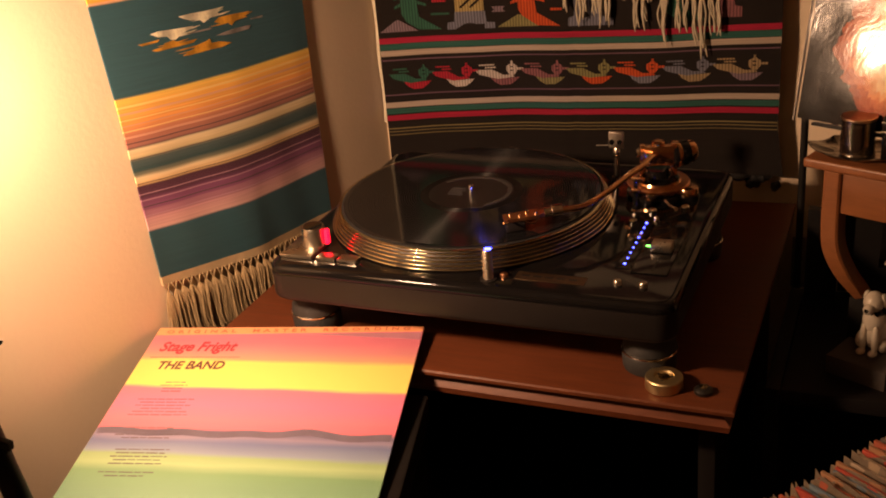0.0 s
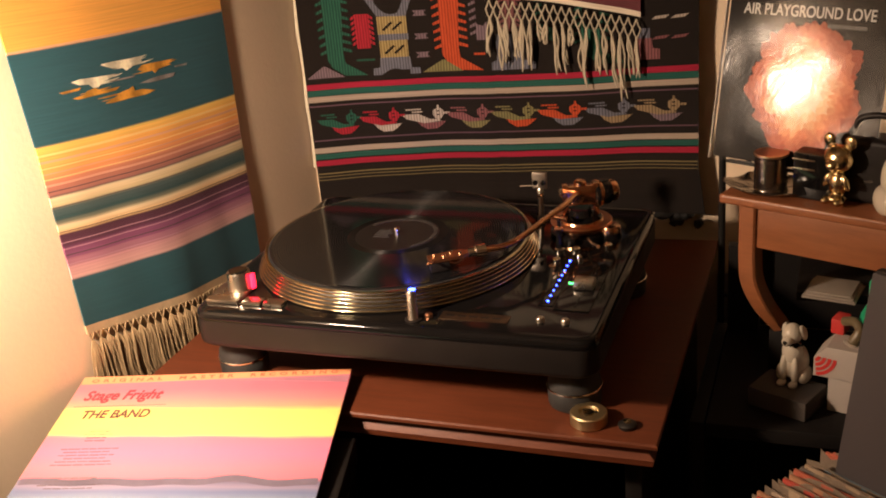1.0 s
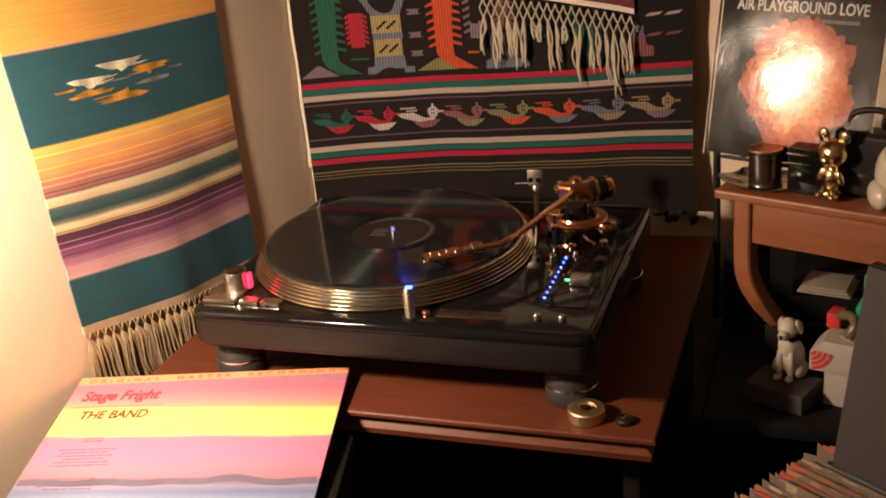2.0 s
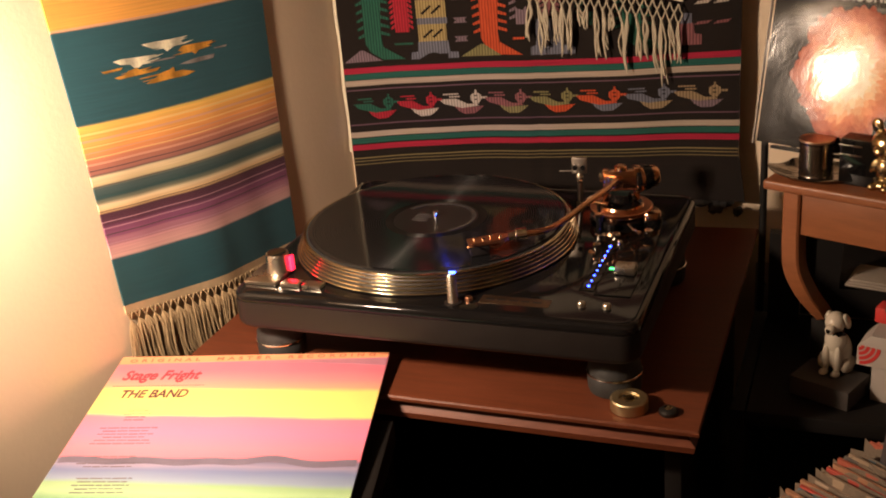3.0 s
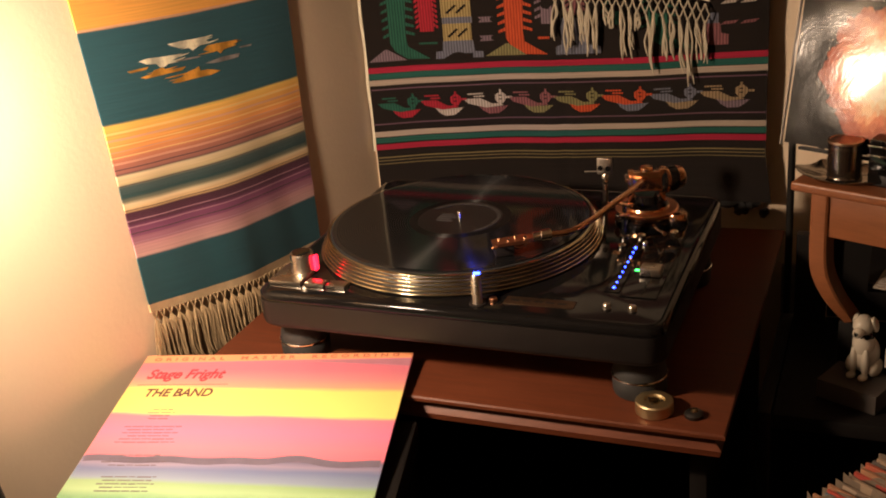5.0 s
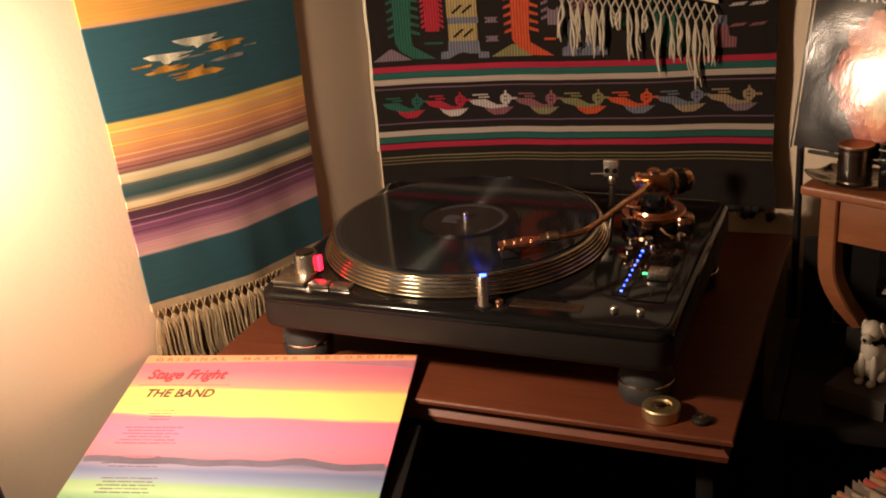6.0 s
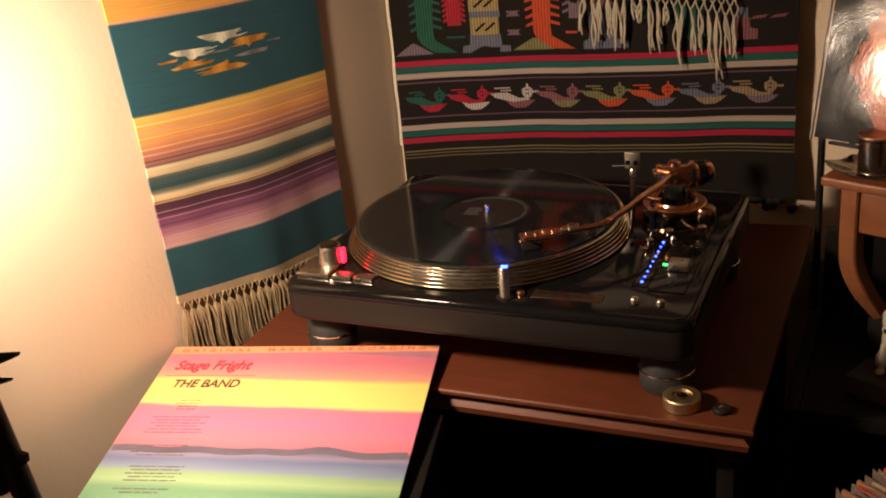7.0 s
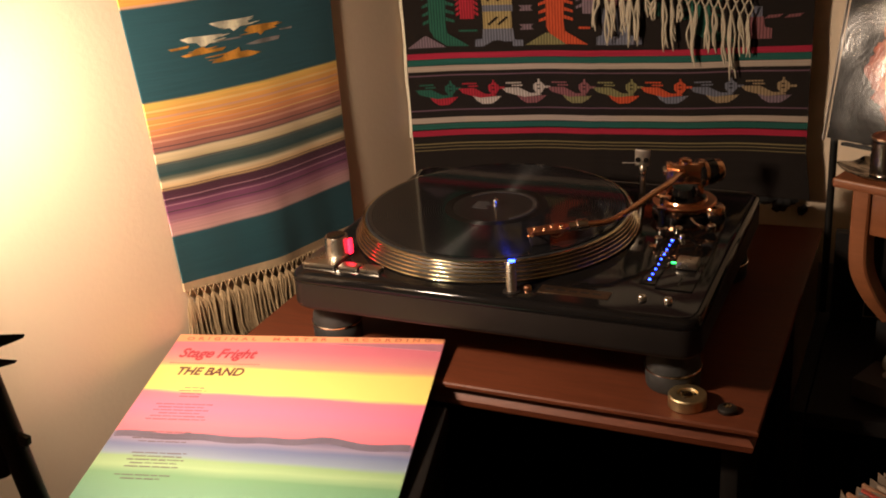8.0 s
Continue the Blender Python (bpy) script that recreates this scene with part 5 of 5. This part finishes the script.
part("bottle_body", lathe([(0.016, 0), (0.019, 0.003), (0.019, 0.078), (0.017, 0.092), (0.0095, 0.108), (0.0085, 0.117)], 36), GREEN_PLASTIC, bottle)
part("cap", lathe([(0.0100, 0.1172), (0.0100, 0.131), (0.009, 0.133)], 24), GREEN_PLASTIC, bottle)
part("paper_label", lathe([(0.0193, 0.040), (0.0196, 0.041), (0.0196, 0.068), (0.0193, 0.069)], 36), CARD_WHITE, bottle, "white wrap label")
sheets = thing("paper_stack", "white papers lying on a dark ledge under the stand", "papers", m=pose(0.408, 0.070, 0.046, 0, 0, -12))
for k in range(3):
    part("sheet", box(0.002 * k, 0.058 - 0.003 * k, -0.010 + 0.003 * k, 0.040, 0.0022 * k, 0.0022 * k + 0.002, 0.0004), PAPER, sheets)
ledge2 = thing("dark_ledge", "dark wooden ledge fixed under the stand", "ledge")
part("ledge_board", box(0.40, 0.62, 0.076, 0.189, 0.034, 0.0455, 0.001), BLACK_WOOD, ledge2, m=pose(0, 0, 0))
part("ledge_post", box(0.60, 0.615, 0.17, 0.185, LOW - 0.0215, 0.0335, 0.001), BLACK_WOOD, ledge2)
part("ledge_post", box(0.60, 0.615, 0.08, 0.095, LOW - 0.0215, 0.0335, 0.001), BLACK_WOOD, ledge2)

socket = thing("wall_plate", "small pale wall plate with a screw beside the cabinet", "wall plate", m=pose(0.293, 0.3625, -0.105, 0, 0, 4.3))
part("cover", box(-0.012, 0.012, -0.006, 0, -0.038, 0.038, 0.0015), PAPER, socket)
part("screw", lathe([(0.0025, 0), (0.0025, 0.0008), (0.0012, 0.0011)], 12), SATIN_BLACK, socket, m=pose(0, -0.006, 0.006, 90, 0, 0))

# ---- crate of records and the grey panel ----
crate_m = pose(0.4427, -0.1364, 0, 0, 0, -34.9)
crate = thing("record_crate", "dark crate filled with sleeved records", "crate", m=crate_m)
part("front_side", box(-0.008, 0.34, -0.342, -0.330, FLOOR, -0.13, 0.002), BLACK_WOOD, crate)
part("back_side", box(-0.008, 0.34, 0.006, 0.018, FLOOR, -0.13, 0.002), BLACK_WOOD, crate)
part("crate_end", box(-0.020, -0.0085, -0.342, 0.018, FLOOR, -0.13, 0.002), BLACK_WOOD, crate)
part("crate_floor", box(-0.008, 0.34, -0.3295, 0.0055, -0.346, -0.336), BLACK_WOOD, crate)
random.seed(17)
tones = [material("sleeve_edge", c, 0.5, vary=0.25, scale=50) for c in ((0.34, 0.25, 0.17), (0.42, 0.07, 0.05), (0.12, 0.10, 0.09), (0.36, 0.18, 0.10), (0.14, 0.20, 0.24), (0.40, 0.30, 0.22), (0.40, 0.10, 0.06))]
POLY = material("polythene", (0.20, 0.155, 0.115), 0.3, vary=0.25, scale=60, bump=0.4, fine=300)
for k in range(40):
    y = 0.002 - 0.0078 * k
    if -0.027 < y < -0.012:
        continue
    top = 0.313 + random.uniform(-0.005, 0.003)
    rec = thing("sleeved_record", "record sleeve in a clear polythene bag standing in the crate", "record sleeve", m=crate_m @ pose(random.uniform(-0.004, 0.006), y, -0.3355, random.uniform(-0.6, 0.6), 0, random.uniform(-0.6, 0.6)), group="records in the crate")
    part("card", box(0.003, 0.316, -0.0017, 0.0017, 0, top, 0.0004), random.choice(tones), rec)
    bm = bmesh.new()
    lo, hi, n = [], [], 26
    for i in range(n + 1):
        x = -0.002 + 0.322 * i / n
        wv = 0.0012 * math.sin(i * 1.9 + k) + random.uniform(-0.0006, 0.0006)
        lo.append([bm.verts.new((x, -0.0024 + wv * 0.3, top - 0.03)), bm.verts.new((x, -0.0021 + wv * 0.3, top - 0.03))])
        z = top + random.uniform(0.0005, 0.0022) + (random.uniform(-0.010, 0.005) if i < 2 else 0)
        hi.append([bm.verts.new((x, -0.0022 + wv, z)), bm.verts.new((x, -0.0018 + wv, z))])
    for i in range(n):
        for s in (0, 1):
            bm.faces.new((lo[i][s], lo[i + 1][s], hi[i + 1][s], hi[i][s]))
        bm.faces.new((hi[i][0], hi[i + 1][0], hi[i + 1][1], hi[i][1]))
    part("poly_bag", bm, POLY, rec)
panel = thing("grey_panel", "plain grey upright panel among the crated records", "panel", m=crate_m @ pose(0, -0.0195, 0))
bm = bmesh.new()
outline = [(-0.0117, -0.335), (0.026, -0.02), (0.051, 0.19), (0.31, 0.19), (0.31, -0.335)]
fr, bk = [bm.verts.new((x, -0.0025, z)) for x, z in outline], [bm.verts.new((x, 0.0025, z)) for x, z in outline]
bm.faces.new(fr)
bm.faces.new(bk[::-1])
for i in range(5):
    bm.faces.new((fr[i], bk[i], bk[(i + 1) % 5], fr[(i + 1) % 5]))
part("panel_sheet", bm, GREY_PANEL, panel, smooth=False)
part("top_strip", box(0.055, 0.308, -0.004, 0.004, 0.1905, 0.194, 0.0006), SATIN_BLACK, panel)

# ---- floor lamp by the left wall ----
lamp = thing("floor_lamp", "black floor lamp with an open shade by the wall", "lamp")
LX, LY = -0.243, -0.577
part("lamp_base", lathe([(0.11, 0), (0.11, 0.012), (0.10, 0.018), (0.02, 0.024)], 40), LAMP_BLACK, lamp, m=pose(LX + 0.010, LY + 0.005, FLOOR))
TOP = Vector((LX - 0.056, LY - 0.028, 0.60))
part("pole", tube([(LX + 0.010, LY + 0.005, FLOOR + 0.02), (LX + 0.010, LY + 0.005, 0.0), (LX + 0.007, LY + 0.0035, 0.03), tuple(TOP)], 0.0105, 16), LAMP_BLACK, lamp)
AIM = Vector((0.26, 0.83, -0.49)).normalized()
head_m = Matrix.Translation(BULB) @ AIM.to_track_quat("-Z", "Y").to_matrix().to_4x4()
neck = head_m @ Vector((0, 0, 0.115))
part("arm", tube(smooth_line([tuple(TOP), (TOP.x - 0.006, TOP.y - 0.008, 0.622), (TOP.x - 0.022, TOP.y - 0.020, 0.610), (neck.x - 0.012, neck.y - 0.016, neck.z + 0.03), tuple(neck)], 6), 0.006, 12), LAMP_BLACK, lamp)
part("socket", lathe([(0.016, 0.046), (0.018, 0.05), (0.018, 0.085), (0.010, 0.118)], 28), LAMP_BLACK, lamp, m=head_m)
bulb = part("bulb", lathe([(0.004, -0.030), (0.016, -0.027), (0.026, -0.015), (0.028, -0.002), (0.024, 0.014), (0.016, 0.030), (0.0135, 0.046)], 32), BULB_GLOW, lamp, "lit warm bulb", m=head_m)
bulb.visible_shadow = False
bm = bmesh.new()
lathe([(0.046, 0.034), (0.049, 0.010), (0.053, -0.056), (0.0515, -0.056), (0.0475, 0.010), (0.0445, 0.034)], 48, bm)
bmesh.ops.delete(bm, geom=[f for f in bm.faces if len(f.verts) > 10], context="FACES")
for k in range(3):
    a = 2 * math.pi * k / 3
    tube([(0.017 * math.cos(a), 0.017 * math.sin(a), 0.055), (0.0465 * math.cos(a), 0.0465 * math.sin(a), 0.032)], 0.0015, 6, bm)
shade = part("shade", bm, LAMP_BLACK, lamp, "small black metal shade", m=head_m)

# dark feathers and a clip tied to the pole
plume = thing("feather_bunch", "bunch of black feathers and a clip tied to the lamp pole", "feathers")


def feather(a, b, w, bend):
    a, b = Vector(a), Vector(b)
    d = b - a
    side = d.cross(Vector((0.3, 1, 0))).normalized()
    bm = bmesh.new()
    n, rows = 12, []
    for i in range(n + 1):
        t = i / n
        c = a + d * t + Vector((0, 0, bend * math.sin(math.pi * t)))
        h = w * (math.sin(math.pi * (0.08 + 0.86 * t)) ** 0.7) * (1 - 0.4 * t)
        rows.append([bm.verts.new(c + side * h), bm.verts.new(c + Vector((0, -0.0012, 0))), bm.verts.new(c - side * h), bm.verts.new(c + Vector((0, 0.0012, 0)))])
    for p, q in zip(rows, rows[1:]):
        for k in range(4):
            bm.faces.new((p[k], p[(k + 1) % 4], q[(k + 1) % 4], q[k]))
    bm.faces.new(rows[0][::-1])
    bm.faces.new(rows[-1])
    return bm


def near_pole(dx, z):
    return (LX - 0.006 + dx * 0.66, LY - 0.011 + dx * 0.75, z + 0.062)


for a, b, w, bend in (((-0.028, 0.166), (0.036, 0.150), 0.0130, -0.005), ((-0.026, 0.150), (0.026, 0.130), 0.0135, -0.004), ((-0.032, 0.184), (0.006, 0.172), 0.012, 0.004), ((-0.045, 0.205), (-0.012, 0.222), 0.007, 0.003), ((-0.055, 0.132), (0.010, 0.118), 0.010, 0.003)):
    part("feather", feather(near_pole(*a), near_pole(*b), w, bend), FEATHER, plume)
part("loop", tube(smooth_line([near_pole(-0.008, 0.132), near_pole(0.0060, 0.120), near_pole(0.0100, 0.110), near_pole(0.0075, 0.100), near_pole(-0.004, 0.098)], 5), 0.0016, 8), FEATHER, plume)
part("green_bead", lathe([(0.0012, 0), (0.0020, 0.002), (0.0012, 0.006)], 12), GREEN_PLASTIC, plume, m=pose(*near_pole(-0.006, 0.094)) @ pose(0, 0, 0, 0, 70, 0))
part("clip", box(-0.020, 0.014, -0.004, 0.002, -0.004, 0.004, 0.0012), FEATHER, plume, m=pose(*near_pole(0.013, 0.066), 0, 9, 0))
part("clip_lever", box(-0.004, 0.010, -0.0035, 0.0015, -0.0022, 0.0012, 0.0006), LAMP_BLACK, plume, m=pose(*near_pole(0.013, 0.0605), 0, 14, 0))
part("feather_core", lathe([(0.008, 0.03), (0.0155, 0.045), (0.0150, 0.075), (0.017, 0.13), (0.016, 0.165), (0.010, 0.18)], 20), FEATHER, plume, m=pose(LX - 0.019, LY - 0.006, 0.06))
